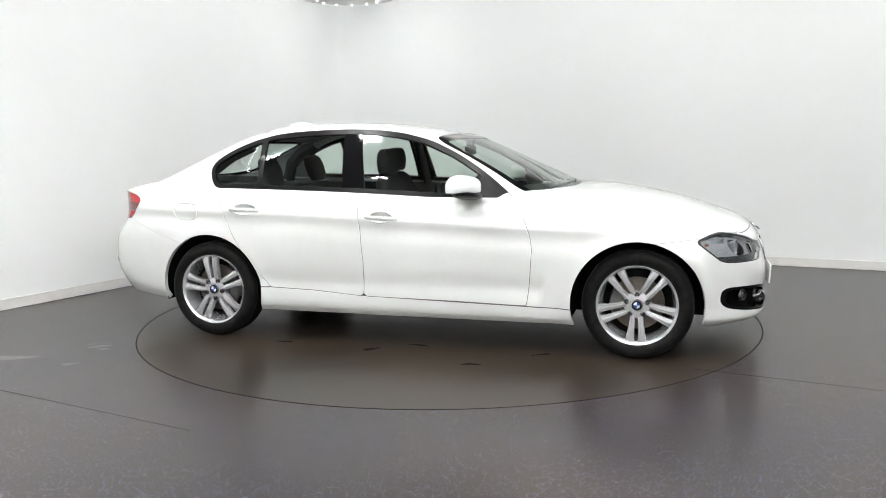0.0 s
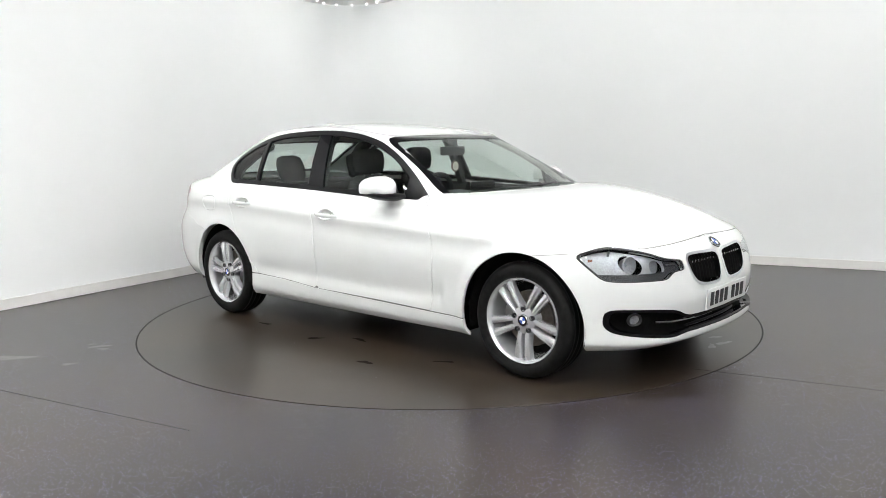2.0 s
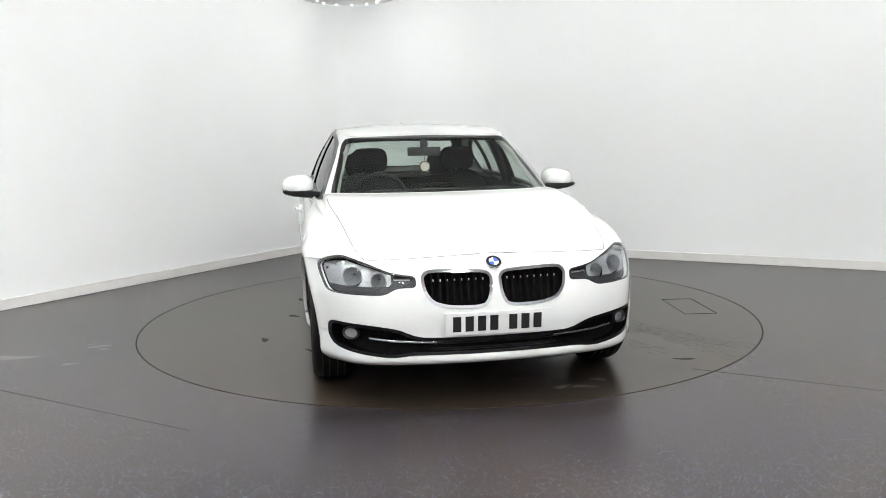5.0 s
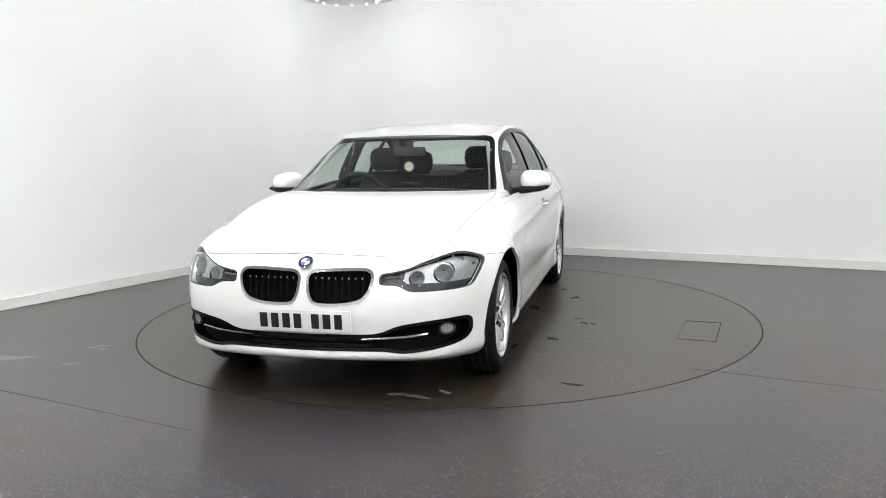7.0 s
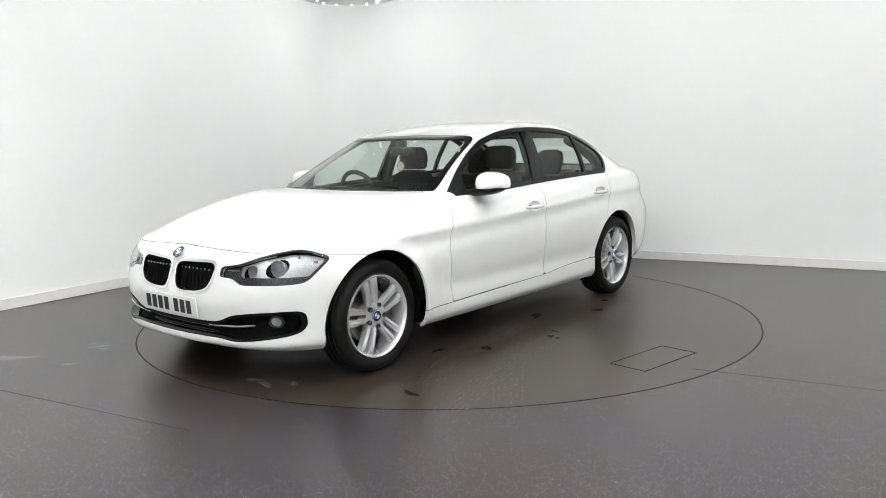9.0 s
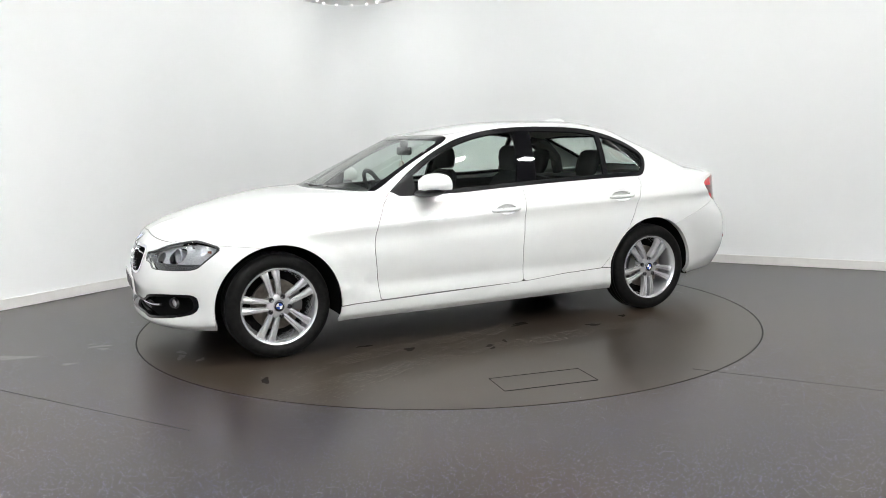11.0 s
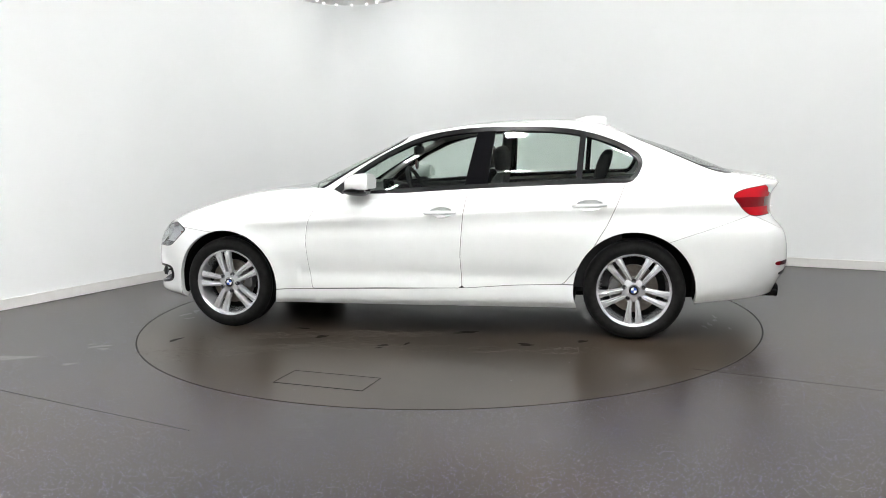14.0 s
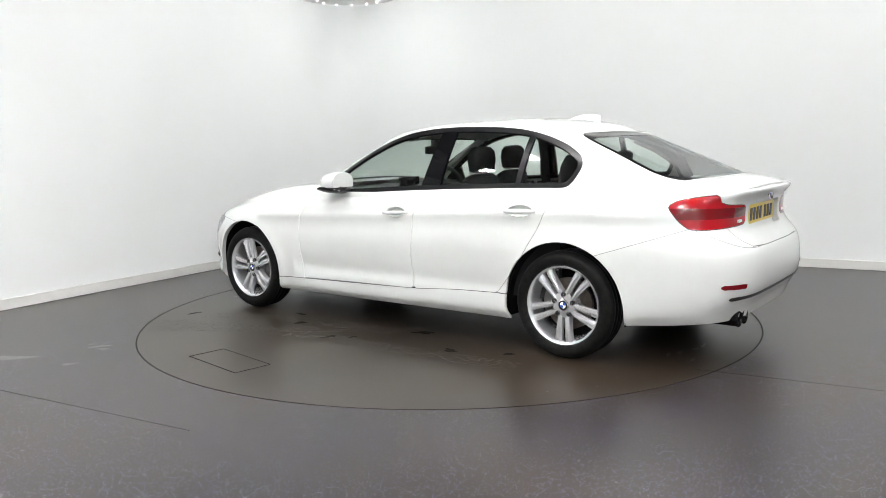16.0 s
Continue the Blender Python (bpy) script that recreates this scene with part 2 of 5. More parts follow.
def ceiling_light(x, y, turn, size=(1.2, 0.6)):
    root = new("ceiling_light")
    bm = bmesh.new()
    w, d = size
    for sx, sy, px, py in ((w + 0.06, 0.03, 0, d / 2 + 0.015), (w + 0.06, 0.03, 0, -d / 2 - 0.015), (0.03, d, w / 2 + 0.015, 0), (0.03, d, -w / 2 - 0.015, 0)):
        box(bm, (sx, sy, 0.05), (px, py, -0.025), 0.004)
    part("frame", bm, M_FRAME, root)
    bm = bmesh.new()
    box(bm, (w, d, 0.02), (0, 0, -0.03))
    part("diffuser", bm, M_PANEL, root, "glowing white diffuser", smooth=False)
    root.matrix_basis = pose(x, y, ROOM_H, 0, 0, turn)
    return tagged(root, "rectangular white glowing panel lamp on the ceiling", "ceiling light", "ceiling lights")


TABLE_R = 2.2326
build_room()
# small panels in rows over the camera's side of the hall
for gy in (-3.2, -4.9, -6.6, -8.2):
    for gx in (-2.8, -0.9, 0.9, 2.8) if gy > -6 else (-4.6, -2.8, -0.9, 0.9, 2.8, 4.6):
        ceiling_light(gx + (0.35 if gy in (-3.2, -6.6) else 0), gy, 0, (0.26, 0.14))
# and an added fill row over the turntable, to whiten the car's roof
for gx in (-3.0, -1.5, 0.0, 1.5, 3.0):
    ceiling_light(gx, -1.5, 0, (0.26, 0.14))


def strip_light(x, y, turn, length):
    """Slim fill strip under the ceiling, added out of view to brighten the wall."""
    root = new("strip_light")
    bm = bmesh.new()
    box(bm, (length, 0.16, 0.04), (0, 0, -0.02), 0.006)
    part("tray", bm, M_FRAME, root)
    bm = bmesh.new()
    box(bm, (length - 0.04, 0.12, 0.02), (0, 0, -0.045))
    part("diffuser", bm, M_STRIP, root, "glowing white diffuser", smooth=False)
    # added board, keeps the strip's reflection out of the windscreen
    bm = bmesh.new()
    box(bm, (length + 0.1, 0.015, 0.26), (0, -0.13, -0.13), 0.003)
    part("glare_board", bm, M_FRAME, root, "added white board that hides the fill strip from the car")
    root.matrix_basis = pose(x, y, ROOM_H, 0, 0, turn)
    return tagged(root, "added unseen strip lamp that brightens the wall", "strip light", "wall strip lights")


for k in range(4):
    s = 1.35 + 1.5 * k
    strip_light(-1.256 - 0.524 * s + 0.852 * 1.15, 4.20 - 0.852 * s - 0.524 * 1.15, 58.4, 1.4)
for k in range(6):
    s = 1.45 + 1.5 * k
    strip_light(-1.256 + 0.887 * s - 0.461 * 1.15, 4.20 - 0.461 * s - 0.887 * 1.15, -27.5, 1.4)


def pendant(x, y, z, r):
    """Shallow glass dish lamp that hangs near the corner."""
    root = new("pendant_lamp")
    bm = bmesh.new()
    rings = [[(k * r * math.cos(a), k * r * math.sin(a), h) for a in np.linspace(0, 2 * math.pi, 48, endpoint=False)] for k, h in ((1.0, 0.05), (1.01, 0.04), (0.97, 0.025), (0.8, 0.010), (0.5, 0.002), (0.2, 0.0))]
    loft(bm, rings)
    part("dish", bm, M_FRAME, root, "pale shallow dish")
    for i in range(12):
        bm = bmesh.new()
        bmesh.ops.create_uvsphere(bm, u_segments=8, v_segments=6, radius=0.014, matrix=Matrix.Translation((0.62 * r * math.cos(i * 0.5236), 0.62 * r * math.sin(i * 0.5236), 0.0)))
        part("bulb", bm, M_BULB, root, "small glowing bulb")
    bm = bmesh.new()
    tube(bm, [(0, 0, 0.04), (0, 0, ROOM_H - z)], 0.012, 8)
    part("stem", bm, M_CHROME, root)
    root.matrix_basis = pose(x, y, z)
    return tagged(root, "shallow pale dish lamp hanging from the ceiling", "pendant lamp")


pendant(-0.93, 2.2, 2.69, 0.50)


# ---- the turntable ----
def turntable():
    root = new("turntable")
    bm = bmesh.new()
    n, r = 160, TABLE_R - 0.012
    top = [bm.verts.new((r * math.cos(2 * math.pi * i / n), r * math.sin(2 * math.pi * i / n), 0)) for i in range(n)]
    low = [bm.verts.new((r * math.cos(2 * math.pi * i / n), r * math.sin(2 * math.pi * i / n), -0.04)) for i in range(n)]
    bm.faces.new(top)
    for i in range(n):
        bm.faces.new((top[i], low[i], low[(i + 1) % n], top[(i + 1) % n]))
    part("disc", bm, M_TABLE, root)
    bm = bmesh.new()
    loft(bm, [[((TABLE_R - 0.013 + k) * math.cos(a), (TABLE_R - 0.013 + k) * math.sin(a), -0.003) for k in (0.0, 0.0125)] for a in np.linspace(0, 2 * math.pi, n + 1)], False, False)
    part("rim_gap", bm, M_GAP, root, "dark ring-shaped gap round the disc", smooth=False)
    # service hatch let into the disc: a thin dark joint all round
    bm = bmesh.new()
    w, d = 0.54, 0.235
    for k in (-1, 1):
        box(bm, (w, 0.0055 if k > 0 else 0.0015, 0.003), (0, k * d / 2, 0.001))
        box(bm, (0.0022, d, 0.003), (k * w / 2, 0, 0.001))
    bm.transform(pose(0.305, 1.812, 0, 0, 0, -8.0))
    part("hatch_joint", bm, M_GAP, root, "thin dark joint of a square floor hatch", smooth=False)
    return tagged(root, "round grey vehicle turntable set flush in the floor", "turntable")


def blot(name, cx, cy, rx, ry, turn, material, parent, seed, z=0.0012):
    rnd = random.Random(seed)
    bm = bmesh.new()
    n = 18
    ph = [rnd.uniform(0, 6.28) for _ in range(4)]
    vs = []
    for i in range(n):
        a = 2 * math.pi * i / n
        k = 1 + 0.28 * math.sin(2 * a + ph[0]) + 0.2 * math.sin(3 * a + ph[1]) + 0.14 * math.sin(5 * a + ph[2])
        vs.append(bm.verts.new((rx * k * math.cos(a), ry * k * math.sin(a), 0)))
    bm.faces.new(vs)
    return part(name, bm, material, parent, at=pose(cx, cy, z, 0, 0, turn), smooth=False)


# ---- the car: one smooth skin, cut along its joints into panels ----
def spline(xs, ys, q):
    """Smooth curve through a few stations (monotone cubic)."""
    xs, ys = np.asarray(xs, float), np.asarray(ys, float)
    o = np.argsort(xs)
    xs, ys = xs[o], ys[o]
    h = np.diff(xs)
    d = np.diff(ys) / h
    m = np.zeros(len(xs))
    m[0], m[-1] = d[0], d[-1]
    for i in range(1, len(xs) - 1):
        m[i] = 0 if d[i - 1] * d[i] <= 0 else 2 * d[i - 1] * d[i] / (d[i - 1] + d[i])
    q = np.clip(q, xs[0], xs[-1])
    i = np.clip(np.searchsorted(xs, q) - 1, 0, len(h) - 1)
    t = (q - xs[i]) / h[i]
    return ((2 * t**3 - 3 * t**2 + 1) * ys[i] + (t**3 - 2 * t**2 + t) * h[i] * m[i]
            + (-2 * t**3 + 3 * t**2) * ys[i + 1] + (t**3 - t**2) * h[i] * m[i + 1])


HUB_X, HUB_Z = 1.405, 0.318
NU = 330                       # columns in half of the outline


def contour(c, s, front, rear, wide, p, bow=0.0):
    """Rounded-off plan outline of the car at one level: p is its squareness at nose and tail, bow the curve of its ends."""
    mid, a = (front + rear) / 2, (front - rear) / 2
    e = np.where(c > 0, 2 / p[0], 2 / p[1])
    x = mid + a * np.sign(c) * np.abs(c) ** e
    y = wide * np.abs(s) ** e
    pull = bow * (y / wide) ** 2
    return x - 1.45 * pull * np.clip((x - 1.1) / 0.9, 0, 1) + 0.15 * pull * np.clip((-x - 1.3) / 0.9, 0, 1), y


def angles():
    t = np.linspace(0, math.pi, 40001)
    x, y = contour(np.cos(t), np.sin(t), 2.17, -2.43, 0.9, (7.4, 5.2), 0.10)
    s = np.concatenate([[0], np.cumsum(np.hypot(np.diff(x), np.diff(y)))])
    return np.interp(np.linspace(0, s[-1], NU + 1), s, t), s[-1]


def car_rows():
    """Control outlines from the underside up to the roof's middle, as points along each outline."""
    phi, _ = angles()
    c, s = np.cos(phi), np.sin(phi)
    c[0], s[0], c[-1], s[-1] = 1, 0, -1, 0

    def row(front, rear, wide, p, zx, zz, wx=None, ww=None, bow=0.10):
        x, y = contour(c, s, front, rear, wide, p, bow)
        if wx:
            y = y * spline(wx, ww, x)
        return np.stack([x, y, spline(zx, zz, x)], -1)

    rows = []
    # (nose, tail, half width, squareness, stations and heights along the car)
    sq = (7.2, 5.9)
    rows.append(row(2.10, -2.32, 0.845, sq, (2.12, 1.9, 1.6, 1.1, 0.9, -1.0, -1.3, -1.9, -2.35), (0.218, 0.205, 0.198, 0.190, 0.190, 0.198, 0.205, 0.25, 0.285)))
    rows.append(row(2.165, -2.34, 0.872, sq, (2.15, 1.8, 1.0, -1.0, -1.9, -2.38), (0.240, 0.235, 0.22, 0.23, 0.29, 0.34)))
    rows.append(row(2.155, -2.392, 0.886, sq, (2.15, 1.0, -1.0, -2.4), (0.345, 0.305, 0.325, 0.44)))
    rows.append(row(2.165, -2.400, 0.893, sq, (2.15, 1.0, -1.0, -2.4), (0.45, 0.45, 0.47, 0.55)))
    rows.append(row(2.150, -2.382, 0.902, (7.2, 5.8), (2.15, 1.4, 0.5, -1.0, -2.4), (0.565, 0.62, 0.64, 0.66, 0.66)))
    rows.append(row(2.120, -2.292, 0.895, (6.9, 5.8), (2.1, 1.4, 0.5, -1.0, -2.4), (0.655, 0.735, 0.78, 0.81, 0.79)))
    rows.append(row(2.092, -2.300, 0.876, (6.3, 5.5), (2.1, 1.75, 1.4, 0.5, -1.0, -1.8, -2.4), (0.705, 0.750, 0.795, 0.850, 0.895, 0.91, 0.92)))
    rows.append(row(2.040, -2.348, 0.840, (5.2, 5.0), (2.1, 1.75, 1.4, 0.9, 0.4, -0.5, -1.2, -1.8, -2.4), (0.744, 0.800, 0.852, 0.895, 0.905, 0.938, 0.965, 0.975, 0.992),
                    (2.1, 1.75, 1.0, 0.6, -1.2, -2.0, -2.4), (0.93, 0.95, 0.965, 0.985, 1.0, 0.985, 0.96)))
    # hood and boot, between the shoulder and the foot of the glass
    foot = row(0.970, -2.06, 0.800, (6.5, 4.6), (1.0, 0.85, 0.74, 0.66, 0.5, 0.3, -0.47, -1.24, -1.6, -2.06), (0.984, 0.980, 0.966, 0.930, 0.922, 0.928, 0.966, 0.993, 1.01, 1.052), None, None, 0.0)
    foot[:, 0] -= 0.16 * (foot[:, 1] / 0.8) ** 2 * np.clip(foot[:, 0] / 0.8, 0, 1)
    deck = []
    sh = rows[-1]
    for t in (0.2, 0.45, 0.75):
        mid = sh + (foot - sh) * t
        gap = np.abs(sh[:, 0] - foot[:, 0])
        front = sh[:, 0] > 0
        mid[:, 2] += 4 * t * (1 - t) * gap * np.where(front, 0.048, 0.022)
        deck.append(mid)
    rows += deck
    rows.append(foot)
    lower = len(rows) - 1
    rail = row(0.180, -1.39, 0.600, (8.0, 6.0), (0.18, -0.1, -0.3, -0.6, -0.85, -1.1, -1.39), (1.322, 1.366, 1.391, 1.401, 1.393, 1.366, 1.312), None, None, 0.0)
    for t, swell in ((0.3, 0.016), (0.65, 0.018)):
        mid = foot + (rail - foot) * t
        side = np.clip(mid[:, 1] / 0.6, 0, 1)
        mid[:, 1] += swell * side
        mid[:, 2] += 0.012 * (1 - side)
        rows.append(mid)
    rows.append(rail)
    edge = len(rows) - 1
    for t in (0.93, 0.8, 0.55, 0.25, 0.0):
        xm = -0.62
        x = xm + (rail[:, 0] - xm) * t
        y = rail[:, 1] * t
        z0 = spline((0.15, -0.1, -0.32, -0.55, -0.75, -0.97, -1.18, -1.39), (1.338, 1.390, 1.420, 1.434, 1.437, 1.428, 1.398, 1.335), x)
        z = z0 - 0.085 * y * y
        w = min(1.0, (1 - t) / 0.2)
        z = (1 - w) * (rail[:, 2] + 0.006) + w * z
        rows.append(np.stack([x, y, z], -1))
    return rows, lower, edge


def skin():
    """The whole outer skin: points, normals and quads, both sides of the car in one sheet."""
    rows, lower, edge = car_rows()
    steps = [2, 6, 6, 6, 6, 5, 5] + [5, 10, 12, 8] + [8, 8, 8] + [2, 3, 5, 6, 5]
    ctrl = np.stack(rows)
    out = []
    crease = {0, lower, edge}
    n = len(rows)
    for k in range(n - 1):
        p0, p1 = ctrl[k], ctrl[k + 1]
        h = np.linalg.norm(p1 - p0, axis=1, keepdims=True) + 1e-9
        def slope(i):
            if i in crease or i == n - 1 or i == 0:
                return None
            a = np.linalg.norm(ctrl[i] - ctrl[i - 1], axis=1, keepdims=True) + 1e-9
            b = np.linalg.norm(ctrl[i + 1] - ctrl[i], axis=1, keepdims=True) + 1e-9
            da, db = (ctrl[i] - ctrl[i - 1]) / a, (ctrl[i + 1] - ctrl[i]) / b
            return (da * b + db * a) / (a + b)
        m0, m1 = slope(k), slope(k + 1)
        d = (p1 - p0) / h
        m0 = d if m0 is None else m0
        m1 = d if m1 is None else m1
        for j in range(steps[k]):
            t = j / steps[k]
            out.append((2 * t**3 - 3 * t**2 + 1) * p0 + (t**3 - 2 * t**2 + t) * h * m0 + (-2 * t**3 + 3 * t**2) * p1 + (t**3 - t**2) * h * m1)
    out.append(ctrl[-1])
    g = np.stack(out)                                     # rows x columns x 3
    # flared lips over the wheels, and the crease below the windows
    x, z = g[..., 0], g[..., 2]
    for hx in (HUB_X, -HUB_X):
        r = np.hypot(x - hx, z - HUB_Z)
        lip = np.exp(-((r - 0.385) / 0.055) ** 2) * (g[..., 1] > 0.6) * (z < 0.8)
        g[..., 1] += (0.018 if hx > 0 else 0.010) * lip
    line = spline((2.2, 1.2, 0.6, -1.0, -2.4), (0.70, 0.755, 0.775, 0.845, 0.88), x)
    flank = (np.clip((g[..., 1] - 0.72) / 0.12, 0, 1)) * (x < 1.25)
    g[..., 1] += flank * (0.007 * np.exp(-((z - line) / 0.02) ** 2) - 0.007 * np.exp(-((z - line + 0.075) / 0.05) ** 2))
    hollow = flank * (np.abs(x + 0.15) < 1.0)
    g[..., 1] -= hollow * 0.012 * np.exp(-((z - 0.40) / 0.06) ** 2)
    R, C = g.shape[:2]
    right = g[:, -2:0:-1] * np.array([1, -1, 1])          # mirror, without the two middle columns
    full = np.concatenate([g, right], axis=1)
    W = full.shape[1]
    P = full.reshape(-1, 3)
    i, j = np.meshgrid(np.arange(R - 1), np.arange(W), indexing="ij")
    k = (j + 1) % W
    Q = np.stack([i * W + j, i * W + k, (i + 1) * W + k, (i + 1) * W + j], -1).reshape(-1, 4)
    fn = np.cross(P[Q[:, 2]] - P[Q[:, 0]], P[Q[:, 3]] - P[Q[:, 1]])
    N = np.zeros_like(P)
    for q in range(4):
        np.add.at(N, Q[:, q], fn)
    N /= np.linalg.norm(N, axis=1, keepdims=True) + 1e-12
    if (N[:, 2] * (P[:, 2] > 1.2)).sum() < 0:
        N, Q = -N, Q[:, ::-1]
    level = np.repeat(np.arange(R), W).astype(float)
    marks = {"lower": sum(steps[:lower]), "edge": sum(steps[:edge]), "shoulder": sum(steps[:7]), "rows": R}
    return np.concatenate([P, N, level[:, None]], axis=1), [tuple(q) for q in Q], marks


def cut(sheet, field):
    """Split a sheet (points with normals, polygons) where field is zero: the part below zero, the part above."""
    V, F = sheet
    if not F:
        return (V, []), (V, [])
    d = field(V)
    d = np.where(np.abs(d) < 1e-7, 1e-7, d)
    neg = d < 0
    inside, outside, extra, made = [], [], [], {}
    n = len(V)
    for f in F:
        s = [neg[v] for v in f]
        if all(s):
            inside.append(f)
            continue
        if not any(s):
            outside.append(f)
            continue
        a, b = [], []
        m = len(f)
        for i in range(m):
            u, w = f[i], f[(i + 1) % m]
            (a if neg[u] else b).append(u)
            if neg[u] != neg[w]:
                key = (u, w) if u < w else (w, u)
                if key not in made:
                    t = d[key[0]] / (d[key[0]] - d[key[1]])
                    made[key] = n + len(extra)
                    extra.append(V[key[0]] * (1 - t) + V[key[1]] * t)
                a.append(made[key])
                b.append(made[key])
        if len(a) > 2:
            inside.append(tuple(a))
        if len(b) > 2:
            outside.append(tuple(b))
    if extra:
        V = np.concatenate([V, np.array(extra)])
    return (V, inside), (V, outside)


def rounded(poly, times=2, w=0.8):
    p = np.array(poly, float)
    for _ in range(times):
        q = np.roll(p, -1, axis=0)
        p = np.stack([w * p + (1 - w) * q, (1 - w) * p + w * q], 1).reshape(-1, 2)
    return p


def inside_of(poly, u, v):
    """Signed distance to a closed outline, negative inside it."""
    p = np.asarray(poly)
    q = np.roll(p, -1, axis=0)
    best = np.full(len(u), 1e9)
    odd = np.zeros(len(u), bool)
    for (ax, ay), (bx, by) in zip(p, q):
        ex, ey = bx - ax, by - ay
        t = np.clip(((u - ax) * ex + (v - ay) * ey) / (ex * ex + ey * ey + 1e-12), 0, 1)
        best = np.minimum(best, np.hypot(u - ax - t * ex, v - ay - t * ey))
        hit = ((ay > v) != (by > v)) & (u < ex * (v - ay) / (by - ay + 1e-12) + ax)
        odd ^= hit
    return np.where(odd, -best, best)


def side(poly, grow=0.0, reach=0.5, times=2, w=0.8):
    """A field from an outline drawn in the side view."""
    p = rounded(poly, times, w)
    return lambda V: np.maximum(inside_of(p, V[:, 0], V[:, 2]) - grow, reach - np.abs(V[:, 1]))


def front(poly, grow=0.0, back=1.3, times=2):
    """A field from an outline drawn in the front view, on both sides of the middle."""
    p = rounded(poly, times)
    return lambda V: np.maximum(inside_of(p, np.abs(V[:, 1]), V[:, 2]) - grow, back - V[:, 0])


def shift(sheet, d):
    V, F = sheet
    V = V.copy()
    V[:, :3] += V[:, 3:6] * d
    return V, F


def only(sheet, test):
    V, F = sheet
    return V, [f for f in F if test(V[list(f)].mean(axis=0))]


def panel(name, sheet, material, parent, depth=0.018, label=""):
    """A panel object from a sheet: its outer face keeps the skin's normals, and its edges turn inwards."""
    V, F = sheet
    if not F:
        return None
    used = sorted({v for f in F for v in f})
    at = {v: i for i, v in enumerate(used)}
    P = V[used, :3]
    N = V[used, 3:6]
    N = N / (np.linalg.norm(N, axis=1, keepdims=True) + 1e-12)
    faces = [tuple(at[v] for v in f) for f in F]
    verts = [tuple(p) for p in P]
    norms = [tuple(q) for q in N]
    if depth:
        seen = {}
        for f in faces:
            for i in range(len(f)):
                a, b = f[i], f[(i + 1) % len(f)]
                if (b, a) in seen:
                    del seen[(b, a)]
                else:
                    seen[(a, b)] = True
        rim = {}
        for a, b in seen:
            for v in (a, b):
                if v not in rim:
                    rim[v] = (len(verts), len(verts) + 1)
                    verts += [tuple(P[v]), tuple(P[v] - N[v] * depth)]
                    norms += [None, None]
            e = P[b] - P[a]
            o = np.cross(e, N[a])
            o = o / (np.linalg.norm(o) + 1e-12)
            for v in (a, b):
                for w in rim[v]:
                    norms[w] = o if norms[w] is None else norms[w] + o
            faces.append((rim[b][0], rim[a][0], rim[a][1], rim[b][1]))
    me = bpy.data.meshes.new(name)
    me.from_pydata(verts, [], faces)
    me.polygons.foreach_set("use_smooth", [True] * len(faces))
    me.materials.append(material)
    nn = np.array([np.asarray(q, float) for q in norms])
    nn /= np.linalg.norm(nn, axis=1, keepdims=True) + 1e-12
    me.normals_split_custom_set_from_vertices([tuple(q) for q in nn])
    ob = new(name, me)
    ob.parent = parent
    return tagged(ob, label)


def both_sides(name, sheet, material, parent, depth=0.018, label=""):
    return [panel(name, only(sheet, t), material, parent, depth, label) for t in (lambda c: c[1] > 0, lambda c: c[1] < 0)]


def pieces(sheet):
    """The separate connected pieces of a sheet."""
    V, F = sheet
    root = {}

    def find(a):
        while root.setdefault(a, a) != a:
            root[a] = root[root[a]]
            a = root[a]
        return a
    for f in F:
        for v in f[1:]:
            root[find(v)] = find(f[0])
    out = {}
    for f in F:
        out.setdefault(find(f[0]), []).append(f)
    return [(V, fs) for fs in out.values() if len(fs) > 2]


GAP = 0.0021


def take(sheet, field, width=GAP):
    """Cut one panel out: the panel, the thin joint round it, the rest."""
    inner, rest = cut(sheet, lambda V: field(V) + width)
    joint, rest = cut(rest, lambda V: field(V) - width)
    return inner, joint, rest


DLO = [(0.70, 0.916), (0.30, 0.937), (-0.08, 0.960), (-0.47, 0.979), (-0.85, 0.993), (-1.24, 1.004), (-1.385, 1.004), (-1.43, 1.055), (-1.46, 1.13), (-1.435, 1.19), (-1.32, 1.26),
       (-1.165, 1.318), (-1.01, 1.354), (-0.855, 1.371), (-0.66, 1.379), (-0.47, 1.381), (-0.28, 1.374), (-0.09, 1.350), (0.10, 1.300), (0.295, 1.208), (0.49, 1.086)]
DOOR_F = [(0.761, 0.299), (0.782, 0.46), (0.796, 0.638), (0.785, 0.72), (0.763, 0.788), (0.73, 0.855), (0.691, 0.914), (0.6, 1.0), (-0.337, 1.0), (-0.330, 0.95), (-0.302, 0.766), (-0.284, 0.54), (-0.293, 0.320), (0.3, 0.311)]
DOOR_R = [(-0.2936, 0.320), (-0.2846, 0.54), (-0.3026, 0.766), (-0.3306, 0.95), (-0.3376, 1.0), (-1.36, 1.02), (-1.341, 0.988), (-1.30, 0.88), (-1.239, 0.747), (-1.102, 0.523), (-0.956, 0.357), (-0.638, 0.347)]
SILL = [(1.2, 0.285), (0.761, 0.295), (0.3, 0.307), (-0.293, 0.3225), (-0.638, 0.3475), (-0.956, 0.3575), (-1.2, 0.353), (-1.2, 0.05), (1.2, 0.05)]
